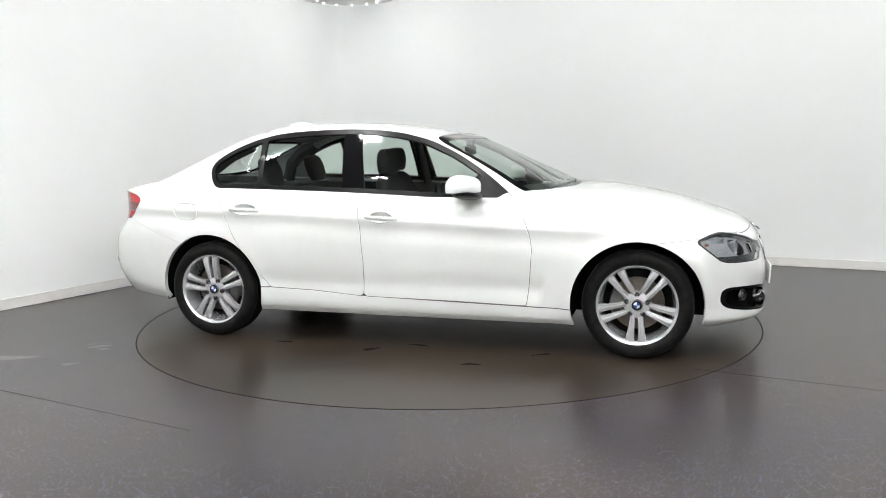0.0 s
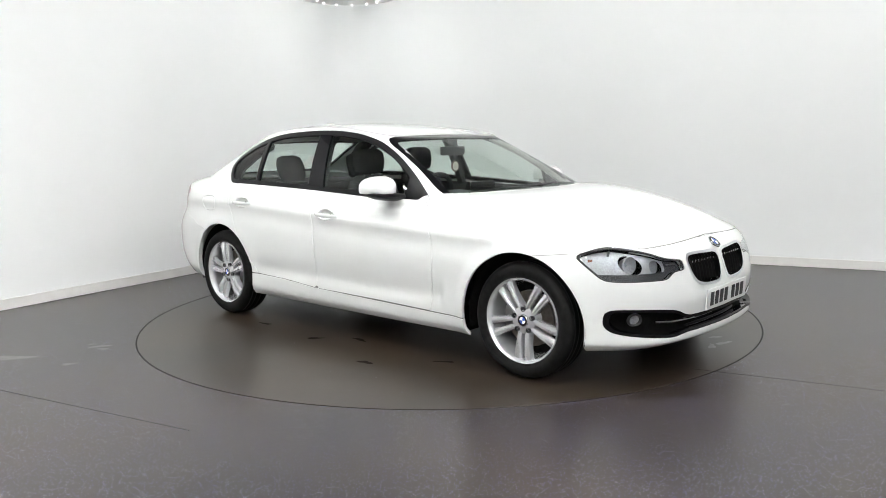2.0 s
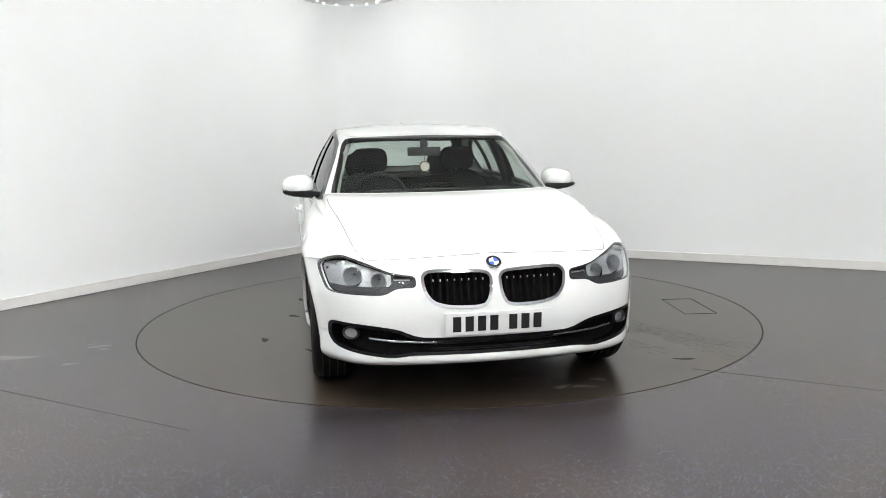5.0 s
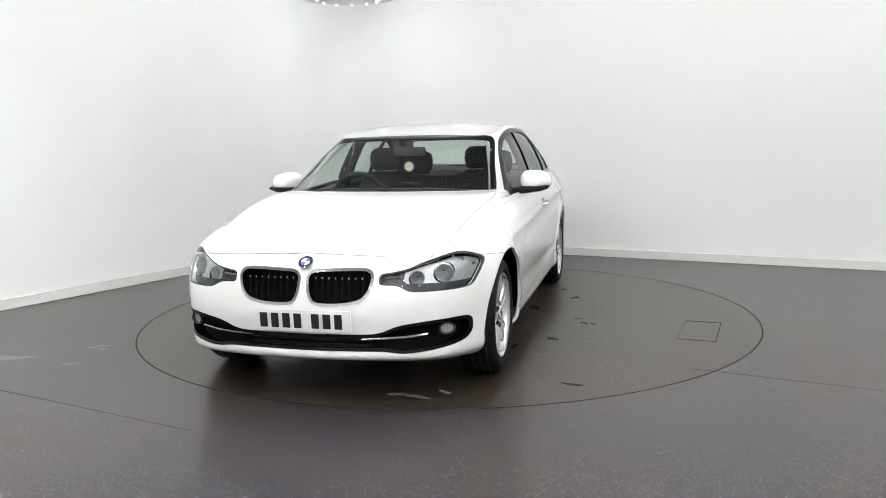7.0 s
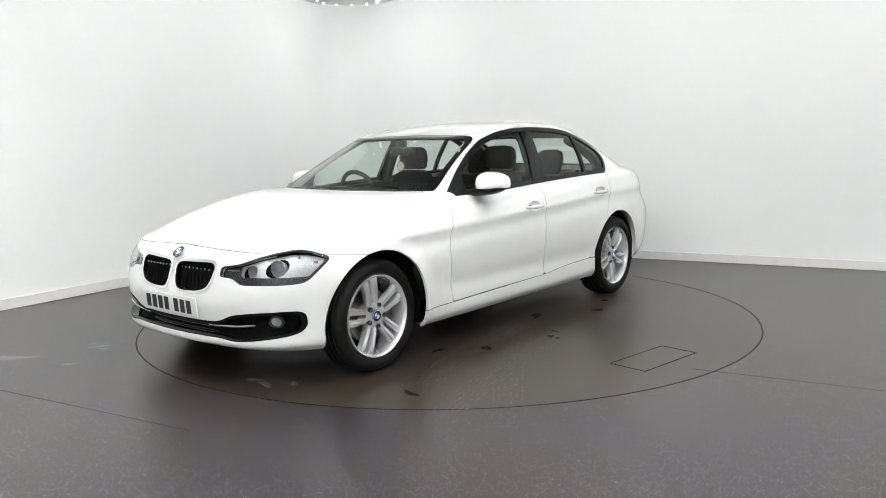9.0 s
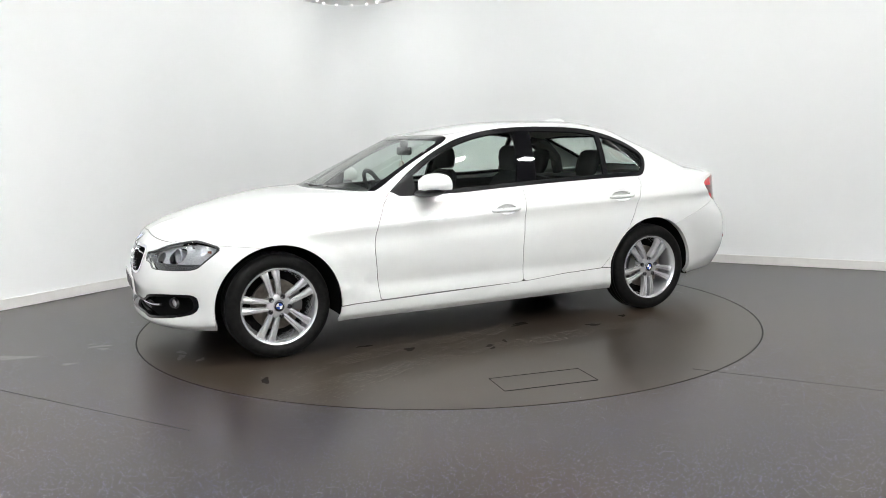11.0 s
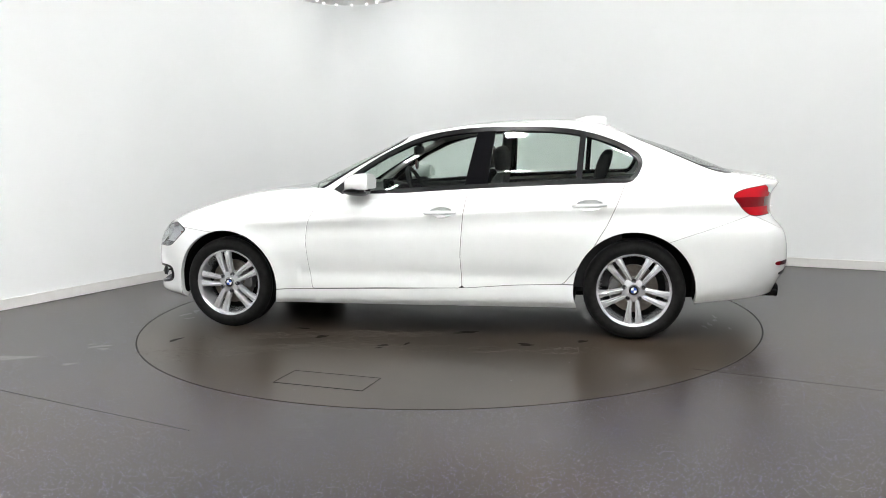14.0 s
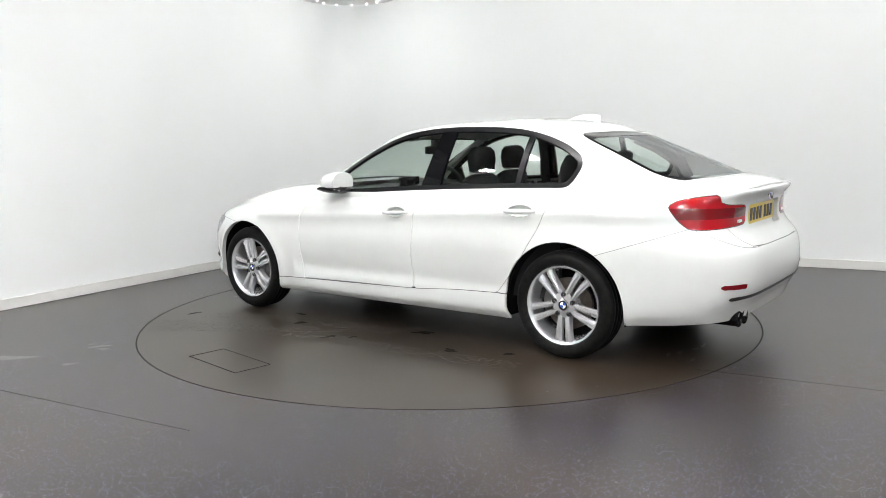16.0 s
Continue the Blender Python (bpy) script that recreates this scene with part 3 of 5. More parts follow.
HEADLAMP = [(0.838, 0.690), (0.826, 0.709), (0.78, 0.733), (0.723, 0.747), (0.65, 0.728), (0.583, 0.706), (0.514, 0.676), (0.44, 0.662), (0.392, 0.656), (0.385, 0.648), (0.385, 0.612), (0.392, 0.606), (0.478, 0.604), (0.525, 0.576), (0.56, 0.571), (0.67, 0.573), (0.785, 0.574), (0.806, 0.586), (0.830, 0.650)]
KIDNEY = [(0.030, 0.652), (0.060, 0.664), (0.113, 0.667), (0.30, 0.673), (0.338, 0.666), (0.350, 0.641), (0.336, 0.578), (0.30, 0.534), (0.219, 0.515), (0.095, 0.512), (0.052, 0.522), (0.032, 0.567), (0.026, 0.63)]
INTAKE = [(-0.5, 0.360), (0.333, 0.360), (0.402, 0.374), (0.477, 0.408), (0.616, 0.428), (0.742, 0.434), (0.784, 0.430), (0.797, 0.408), (0.796, 0.348), (0.772, 0.308), (0.72, 0.293), (0.623, 0.279), (0.506, 0.267), (0.406, 0.280), (0.336, 0.279), (-0.5, 0.278)]


HANDLE_F, HANDLE_R = (-0.155, 0.893, 0.826), (-1.125, 0.884, 0.870)


def build_shell(car):
    V, F, mk = skin()
    lvl = lambda V: V[:, 6]
    body = (V, F)
    # wheel openings
    for hx in (HUB_X, -HUB_X):
        _, body = cut(body, lambda V: np.maximum(np.hypot(V[:, 0] - hx, V[:, 2] - HUB_Z) - 0.382, 0.5 - np.abs(V[:, 1])))
    cabin, body = cut(body, lambda V: mk["lower"] - 0.001 - lvl(V))
    # -- glasshouse --
    sides_, cabin = cut(cabin, side(DLO, 0.0, 0.4, 3))
    wx = rounded([(-0.5, 1.343), (0.50, 1.333), (0.588, 1.316), (0.638, 1.17), (0.705, 1.0), (0.705, 0.95), (0.66, 0.88), (-0.5, 0.88)], 2)
    screen, cabin = cut(cabin, lambda V: np.maximum(inside_of(wx, np.abs(V[:, 1]), V[:, 2]), 0.05 - V[:, 0]))
    rx = rounded([(-0.5, 1.338), (0.44, 1.330), (0.53, 1.312), (0.57, 1.20), (0.605, 1.10), (0.59, 1.055), (0.45, 1.03), (-0.5, 1.03)], 2)
    rear, cabin = cut(cabin, lambda V: np.maximum(inside_of(rx, np.abs(V[:, 1]), V[:, 2]), V[:, 0] + 1.08))
    panel("roof", cabin, M_PAINT, car, 0.02, "white painted roof with pillars")
    wxs = lambda V: np.maximum(inside_of(wx, np.abs(V[:, 1]), V[:, 2]), 0.05 - V[:, 0]) + 0.026
    glass, band = cut(screen, wxs)
    ws = panel("windscreen", shift(glass, -0.004), M_GLASS, car, 0.0, "clear greenish windscreen")
    panel("screen_border", shift(band, -0.003), M_GLOSS, ws, 0.01, "black printed edge")
    rxs = lambda V: np.maximum(inside_of(rx, np.abs(V[:, 1]), V[:, 2]), V[:, 0] + 1.08) + 0.026
    glass, band = cut(rear, rxs)
    rg = panel("rear_window", shift(glass, -0.004), M_GLASS, car, 0.0, "sloping rear window")
    panel("screen_border", shift(band, -0.003), M_GLOSS, rg, 0.01, "black printed edge")
    # side windows: black trim round three panes a side
    inner, trim = cut(sides_, side(DLO, -0.030, 0.4, 3))
    both_sides("window_trim", trim, M_SATIN, car, 0.02, "satin black window surround")
    ahead, rest = cut(inner, lambda V: -(V[:, 0] + 0.290 + 0.20 * (V[:, 2] - 0.93)))
    pillar, back = cut(rest, lambda V: -(V[:, 0] + 0.455 + 0.10 * (V[:, 2] - 0.97)))
    mid, tail = cut(back, lambda V: -(V[:, 0] + 1.030 + 0.08 * (V[:, 2] - 0.98)))
    bar, tail = cut(tail, lambda V: -(V[:, 0] + 1.068 + 0.08 * (V[:, 2] - 0.98)))
    both_sides("pillar_cover", pillar, M_GLOSS, car, 0.02, "gloss black centre pillar cover")
    both_sides("window_bar", bar, M_SATIN, car, 0.02)
    corner, ahead = cut(ahead, lambda V: -(V[:, 0] - 0.45))
    both_sides("mirror_corner", corner, M_SATIN, car, 0.02, "black triangle at the mirror foot")
    for sh in (ahead, mid, tail):
        both_sides("side_window", shift(sh, -0.008), M_GLASS, car, 0.0, "tinted side window")
    # -- lamps and openings in the nose --
    lamp, j1, body = take(body, front(HEADLAMP), 0.0022)
    kid, body = cut(body, front(KIDNEY, 0.012))
    intake, body = cut(body, front(INTAKE))
    # -- tail lamps --
    tl = rounded([(2.075, 0.915), (2.13, 0.942), (2.22, 0.960), (2.36, 0.972), (2.455, 0.977), (2.48, 0.922), (2.74, 0.908), (2.765, 0.895), (2.765, 0.81), (2.74, 0.798), (2.45, 0.792), (2.28, 0.788), (2.21, 0.796), (2.14, 0.84)], 1)
    run = lambda V: np.where(V[:, 0] > -1.9, 9.0, -V[:, 0] + np.clip(0.87 - np.abs(V[:, 1]), 0, 2) * 0.92)
    tail_f = lambda V: np.maximum(inside_of(tl, run(V), V[:, 2]), V[:, 0] + 1.95)
    tails, j2, body = take(body, tail_f, 0.0022)
    # -- doors, hood, boot and bumpers --
    df, j3, body = take(body, side(DOOR_F, 0.0, 0.6, 1, 0.97))
    dr, j4, body = take(body, side(DOOR_R, 0.0, 0.6, 1, 0.97))
    sill, j5, body = take(body, side(SILL, 0.0, 0.3, 0), 0.0035)
    hood_out = rounded([(2.3, 0.0), (2.3, 0.44), (1.93, 0.645), (1.60, 0.685), (1.2, 0.735), (0.92, 0.745), (0.80, 0.70), (0.74, 0.60), (0.74, 0.0), (0.74, -0.2), (2.3, -0.2)], 2)
    hood_f = lambda V: np.maximum(np.maximum(inside_of(hood_out, V[:, 0], np.abs(V[:, 1])), 0.750 - V[:, 2] - 0.036 * np.abs(V[:, 1])), 0.7 - V[:, 0])
    hood, j6, body = take(body, hood_f, 0.0022)
    boot_out = rounded([(-0.5, 0.675), (0.42, 0.675), (0.52, 0.72), (0.58, 0.80), (0.63, 0.95), (0.645, 1.2), (-0.5, 1.2)], 1)
    boot_f = lambda V: np.maximum(inside_of(boot_out, np.abs(V[:, 1]), V[:, 2]), V[:, 0] + 2.08)
    boot, j7, body = take(body, boot_f, 0.0022)
    fb = lambda V: np.maximum(V[:, 2] - (0.715 - 0.10 * (1.76 - V[:, 0])), 1.45 - V[:, 0])
    bumper, j8, body = take(body, fb, 0.0016)
    rbump, j9, body = take(body, lambda V: np.maximum(V[:, 2] - np.where(V[:, 0] > -2.12, 0.641 - 0.328 * (V[:, 0] + 1.638), np.clip(0.799 + 0.5 * (V[:, 0] + 2.12), 0.676, 1)), V[:, 0] + 1.5), 0.0016)
    flap_f = side([(-1.49, 0.905), (-1.49, 0.795), (-1.66, 0.795), (-1.69, 0.905)], 0.0, 0.6, 2)
    flap, j10, body = take(body, lambda V: np.maximum(flap_f(V), V[:, 1]), 0.0016)
    fenders, quarters = cut(body, lambda V: -V[:, 0])
    for piece in pieces(fenders):
        panel("front_wing", piece, M_PAINT, car)
    for piece in pieces(quarters):
        panel("rear_quarter", piece, M_PAINT, car)
    for hx, hz in (HANDLE_F[::2], HANDLE_R[::2]):
        oval_f = side([(hx + 0.088 * math.cos(a), hz + 0.034 * math.sin(a)) for a in np.linspace(0, 2 * math.pi, 24, endpoint=False)], 0.0, 0.6, 1)
        _, df = cut(df, oval_f)
        _, dr = cut(dr, oval_f)
    doors_f = both_sides("front_door", df, M_PAINT, car)
    doors_r = both_sides("rear_door", dr, M_PAINT, car)
    both_sides("sill", sill, M_PAINT, car)
    panel("bonnet", hood, M_PAINT, car)
    recess, boot = cut(boot, lambda V: np.maximum(np.abs(V[:, 1]) - 0.30, np.maximum(0.765 - V[:, 2], V[:, 2] - 0.905)))
    lid = panel("boot_lid", boot, M_PAINT, car, 0.045)
    panel("plate_recess", shift(recess, -0.040), M_PAINT, lid, 0.0, "white recess behind the plate")
    fbump = panel("front_bumper", bumper, M_PAINT, car, 0.03)
    reflector, _ = cut(rbump, lambda V: np.maximum(np.maximum(np.abs(np.abs(V[:, 1]) - 0.635) - 0.075, np.abs(V[:, 2] - 0.483) - 0.013), V[:, 0] + 2.0))
    strip, _ = cut(rbump, lambda V: np.maximum(np.maximum(np.abs(V[:, 1]) - 0.66, np.abs(V[:, 2] - 0.415) - 0.010), V[:, 0] + 2.0))
    rbp = panel("rear_bumper", rbump, M_PAINT, car, 0.03)
    panel("fuel_flap", flap, M_PAINT, car)
    for j, m in ((j3, M_SEAL), (j4, M_SEAL), (j5, M_SEAL), (j6, M_SEAL), (j7, M_SEAL), (j8, M_HAIR), (j9, M_HAIR), (j10, M_HAIR)):
        for piece in pieces(j):
            panel("panel_joint", shift(piece, -0.004), m, car, 0.0)
    for j in (j1, j2):
        for piece in pieces(j):
            panel("lamp_seal", shift(piece, -0.004), M_BLACK, car, 0.0)
    return {"lamp": lamp, "kidney": kid, "intake": intake, "tail": tails, "doors_f": doors_f, "doors_r": doors_r, "front_bumper": fbump, "rear_bumper": rbp, "reflector": reflector, "strip": strip}


BOWLS = ((1.945, 0.672, 0.648, 0.046), (2.008, 0.553, 0.626, 0.038))   # round reflectors in each headlamp


def nose_details(car, sheets):
    # kidney grilles: chrome surround, black hollow, upright slats
    hole, ring = cut(sheets["kidney"], front(KIDNEY, -0.002))
    for sgn in (1, -1):
        mine = lambda c: c[1] * sgn > 0
        root = panel("grille", only(shift(hole, -0.055), mine), M_LINER, car, 0.0, "black kidney-shaped grille with chrome surround")
        panel("surround", only(shift(ring, 0.006), mine), M_CHROME, root, 0.06, "chrome surround")
        for i in range(8):
            y = 0.060 + i * 0.0345
            bm = bmesh.new()
            top = 0.672 if y > 0.05 else 0.66
            x = 2.128 - 0.10 * y * y
            rings = []
            for t in (0.0, 0.5, 0.8, 1.0):
                z = 0.525 + (top - 0.525) * t
                xx = x + 0.012 - 0.05 * t * t
                rings.append([(xx - 0.045, sgn * (y - 0.0045), z), (xx, sgn * (y - 0.003), z), (xx, sgn * (y + 0.003), z), (xx - 0.045, sgn * (y + 0.0045), z)])
            loft(bm, rings)
            part("slat", bm, M_LINER, root)
            bm = bmesh.new()
            box(bm, (0.006, 0.007, 0.012), (x - 0.008, sgn * y, 0.634), 0.002)
            part("slat_tip", bm, M_CHROME, root)
        # headlamp
        lens = panel("headlamp", only(sheets["lamp"], mine), M_LENS, car, 0.0, "clear headlamp with twin round reflectors")
        bright, dim = cut(shift(sheets["lamp"], -0.034), lambda V: np.maximum(0.495 - np.abs(V[:, 1]), 0.604 - V[:, 2]))
        panel("housing", only(dim, mine), M_BOWL, lens, 0.0, "grey lamp housing")
        for (x, y, z, r) in BOWLS:
            _, bright = cut(bright, front([(y + r * math.cos(a), z + r * math.sin(a)) for a in np.linspace(0, 2 * math.pi, 20, endpoint=False)]))
        panel("reflector_tray", only(bright, mine), M_TRAY, lens, 0.0, "bright ribbed reflector tray")
        edge, _ = cut(sheets["lamp"], lambda V: -front(HEADLAMP, -0.0035)(V))
        panel("bezel", only(shift(edge, -0.004), mine), M_BOWL, lens, 0.010, "grey lamp rim")
        for (x, y, z, r) in BOWLS:
            bm = bmesh.new()
            prof = [(r * 1.06, 0.0), (r, 0.004), (r * 0.86, -0.02), (r * 0.6, -0.045), (0.004, -0.058)]
            lathe(bm, prof, 28)
            m = Matrix.Translation((x, sgn * y, z)) @ pose(0, 0, 0, 0, 0, -90 + sgn * 14)
            part("reflector", bm, M_TRAY, lens, at=m)
            bm = bmesh.new()
            bmesh.ops.create_uvsphere(bm, u_segments=14, v_segments=8, radius=r * 0.24, matrix=Matrix.Translation((0, -0.028, 0)))
            part("bulb", bm, M_LENS, lens, at=m)
        bm = bmesh.new()
        tube(bm, [(2.066, sgn * 0.405, 0.634), (2.058, sgn * 0.44, 0.635), (2.046, sgn * 0.482, 0.637)], 0.0045)
        part("light_bar", bm, M_CHROME, lens)
        bm = bmesh.new()
        box(bm, (0.024, 0.006, 0.030), (1.785, sgn * 0.785, 0.665), 0.003, Euler((0, 0, -sgn * 0.45)).to_matrix().to_4x4())
        part("side_reflector", bm, M_AMBER, lens)
        bm = bmesh.new()
        box(bm, (0.015, 0.075, 0.018), (1.852, sgn * 0.720, 0.706), 0.004, Euler((0, 0, -sgn * 0.5)).to_matrix().to_4x4())
        part("upper_reflector", bm, M_CHROME, lens)
        bm = bmesh.new()
        box(bm, (0.014, 0.022, 0.044), (2.088, sgn * 0.374, 0.632), 0.004)
        part("lamp_link", bm, M_TRIM, lens, "bright link from lamp to grille")
    # lower intake
    root = panel("lower_intake", shift(sheets["intake"], -0.06), M_LINER, car, 0.0, "black lower air intake")
    border, _ = cut(sheets["intake"], lambda V: -front(INTAKE, -0.016)(V))
    panel("intake_border", shift(border, 0.001), M_GLOSS, root, 0.06, "gloss black border")
    for z, x in ((0.325, 2.10), (0.292, 2.10)):
        bm = bmesh.new()
        tube(bm, [(x - 0.30 * (abs(y) / 0.6) ** 3.2 * 0.6, y, z) for y in np.linspace(-0.52, 0.52, 17)], 0.009, 6)
        part("intake_bar", bm, M_SATIN, root)
    for sgn in (1, -1):
        bm = bmesh.new()
        pts = [(2.122, 0.293, 0.337), (2.108, 0.40, 0.340), (2.090, 0.504, 0.346), (2.060, 0.611, 0.360)]
        tube(bm, [(x, sgn * y, z) for x, y, z in pts], 0.0075, 8)
        part("chrome_strip", bm, M_TRIM, root, "bright intake strip")
        m = Matrix.Translation((1.985, sgn * 0.690, 0.376)) @ pose(0, 0, 0, 0, 0, -90 + sgn * 24) @ Matrix.Diagonal((0.95, 1, 0.70, 1))
        bm = bmesh.new()
        lathe(bm, [(0.048, 0.0), (0.042, 0.016), (0.036, 0.012), (0.034, -0.004), (0.002, -0.012)], 28)
        fog = part("fog_lamp", bm, M_BLACK, car, "small round fog lamp", at=m)
        bm = bmesh.new()
        lathe(bm, [(0.034, 0.006), (0.02, 0.011), (0.001, 0.013)], 24)
        part("fog_lens", bm, M_LENS, fog)
        bm = bmesh.new()
        lathe(bm, [(0.033, 0.0), (0.018, -0.003), (0.001, -0.004)], 24)
        part("fog_reflector", bm, M_TRAY, fog)


def number_plate(car, name, x, z, lean, material, face):
    root = new(name)
    root.parent = car
    root.matrix_basis = Matrix.Translation((x, 0, z)) @ pose(0, 0, 0, 0, lean, 0)
    bm = bmesh.new()
    box(bm, (0.010, 0.52, 0.111), (0, 0, 0), 0.003)
    part("plate", bm, material, root)
    # plain bars in place of the characters
    for i in range(7):
        y = (-0.222 + (i + (0.55 if i > 3 else 0)) * 0.0605 + 0.02) * face
        bm = bmesh.new()
        box(bm, (0.002, 0.040, 0.074), (face * 0.0062, y, 0))
        part("bar", bm, M_INK, root, smooth=False)
    return tagged(root, "white plate with dark bars" if face > 0 else "yellow plate with dark bars")


def roundel(car, parent, m, r, name="badge"):
    root = new(name)
    root.parent = parent
    root.matrix_basis = m
    bm = bmesh.new()
    lathe(bm, [(r, -0.004), (r, 0.002), (r * 0.94, 0.004), (r * 0.60, 0.0035)], 32)
    part("rim", bm, M_SATIN, root)
    bm = bmesh.new()
    lathe(bm, [(r * 1.03, -0.003), (r * 1.03, 0.003), (r * 0.95, 0.0045)], 32)
    part("ring", bm, M_CHROME, root)
    for i in range(4):
        bm = bmesh.new()
        disc(bm, r * 0.62, 0.0042, 32, i * math.pi / 2, (i + 1) * math.pi / 2)
        part("quarter", bm, M_BLUE if i % 2 else M_WHITE, root)
    return tagged(root, "round blue and white badge")


def end_x(y, tail, wide, p=5.3, bow=0.10):
    """Where the tail's outline lies at a distance y from the middle."""
    mid, a = (2.16 + tail) / 2, (2.16 - tail) / 2
    x = mid - a * (1 - min(abs(y) / wide, 0.999) ** p) ** (1 / p)
    return x + 0.15 * bow * (y / wide) ** 2 * min(1, max(0, (-x - 1.3) / 0.9))


def tail_details(car, sheets):
    upper, lower = cut(sheets["tail"], lambda V: (0.905 + 0.03 * (np.abs(V[:, 1]) - 0.7)) - V[:, 2])
    for sgn in (1, -1):
        mine = lambda c: c[1] * sgn > 0
        lamp = panel("tail_lamp", only(upper, mine), M_RED, car, 0.02, "red wraparound tail lamp")
        low, strip = cut(lower, lambda V: V[:, 2] - 0.845)
        panel("lamp_band", only(strip, mine), M_DARKRED, lamp, 0.02, "darker red lamp band")
        panel("lamp_foot", only(low, mine), M_RED, lamp, 0.02)
        bm = bmesh.new()
        box(bm, (0.012, 0.07, 0.014), (end_x(0.44, -2.295, 0.895), sgn * 0.44, 0.822), 0.003, Euler((0, 0, sgn * 0.10)).to_matrix().to_4x4())
        part("reversing_lens", bm, M_WHITE, lamp)
        panel("rear_reflector", only(shift(sheets["reflector"], 0.004), mine), M_DARKRED, sheets["rear_bumper"], 0.012, "red reflector strip")
        bm = bmesh.new()
        box(bm, (0.012, 0.014, 0.014), (end_x(0.62, -2.388, 0.9), sgn * 0.62, 0.565), 0.004)
        part("parking_sensor", bm, M_PAINT, sheets["rear_bumper"])
    panel("bumper_strip", shift(sheets["strip"], 0.004), M_BLACK, sheets["rear_bumper"], 0.012, "dark strip across the rear bumper")
    for y in (0.52, 0.42):
        bm = bmesh.new()
        lathe(bm, [(0.042, 0.0), (0.046, 0.012), (0.042, 0.018), (0.036, 0.0), (0.034, -0.16), (0.042, -0.17), (0.042, 0.0)], 24)
        part("exhaust_pipe", bm, M_GLOSS, car, "dark exhaust tailpipe", at=Matrix.Translation((-2.306, y, 0.284)) @ pose(0, 0, 0, 0, 0, 90))
    bm = bmesh.new()
    box(bm, (0.16, 1.1, 0.06), (-2.15, 0, 0.315), 0.02)
    part("rear_valance", bm, M_BLACK, car)
    # lip on the boot's edge
    bm = bmesh.new()
    rings = []
    for y in np.linspace(-0.60, 0.60, 21):
        x = end_x(y, -2.348, 0.84 * 0.97, 5.0) + 0.02
        z = 0.996 - 0.02 * (abs(y) / 0.6) ** 2
        rings.append([(x + 0.09, y, z - 0.012), (x + 0.03, y, z + 0.006), (x - 0.006, y, z + 0.014), (x - 0.004, y, z + 0.002), (x + 0.03, y, z - 0.02)])
    loft(bm, rings)
    part("boot_lip", bm, M_PAINT, car)
    for i, y in enumerate((-0.50, -0.463, -0.426, -0.392)):
        bm = bmesh.new()
        box(bm, (0.006, 0.026, 0.028), (end_x(y, -2.303, 0.876, 5.5) - 0.003, y, 0.925), 0.002)
        part("lettering_bar", bm, M_CHROME, car)


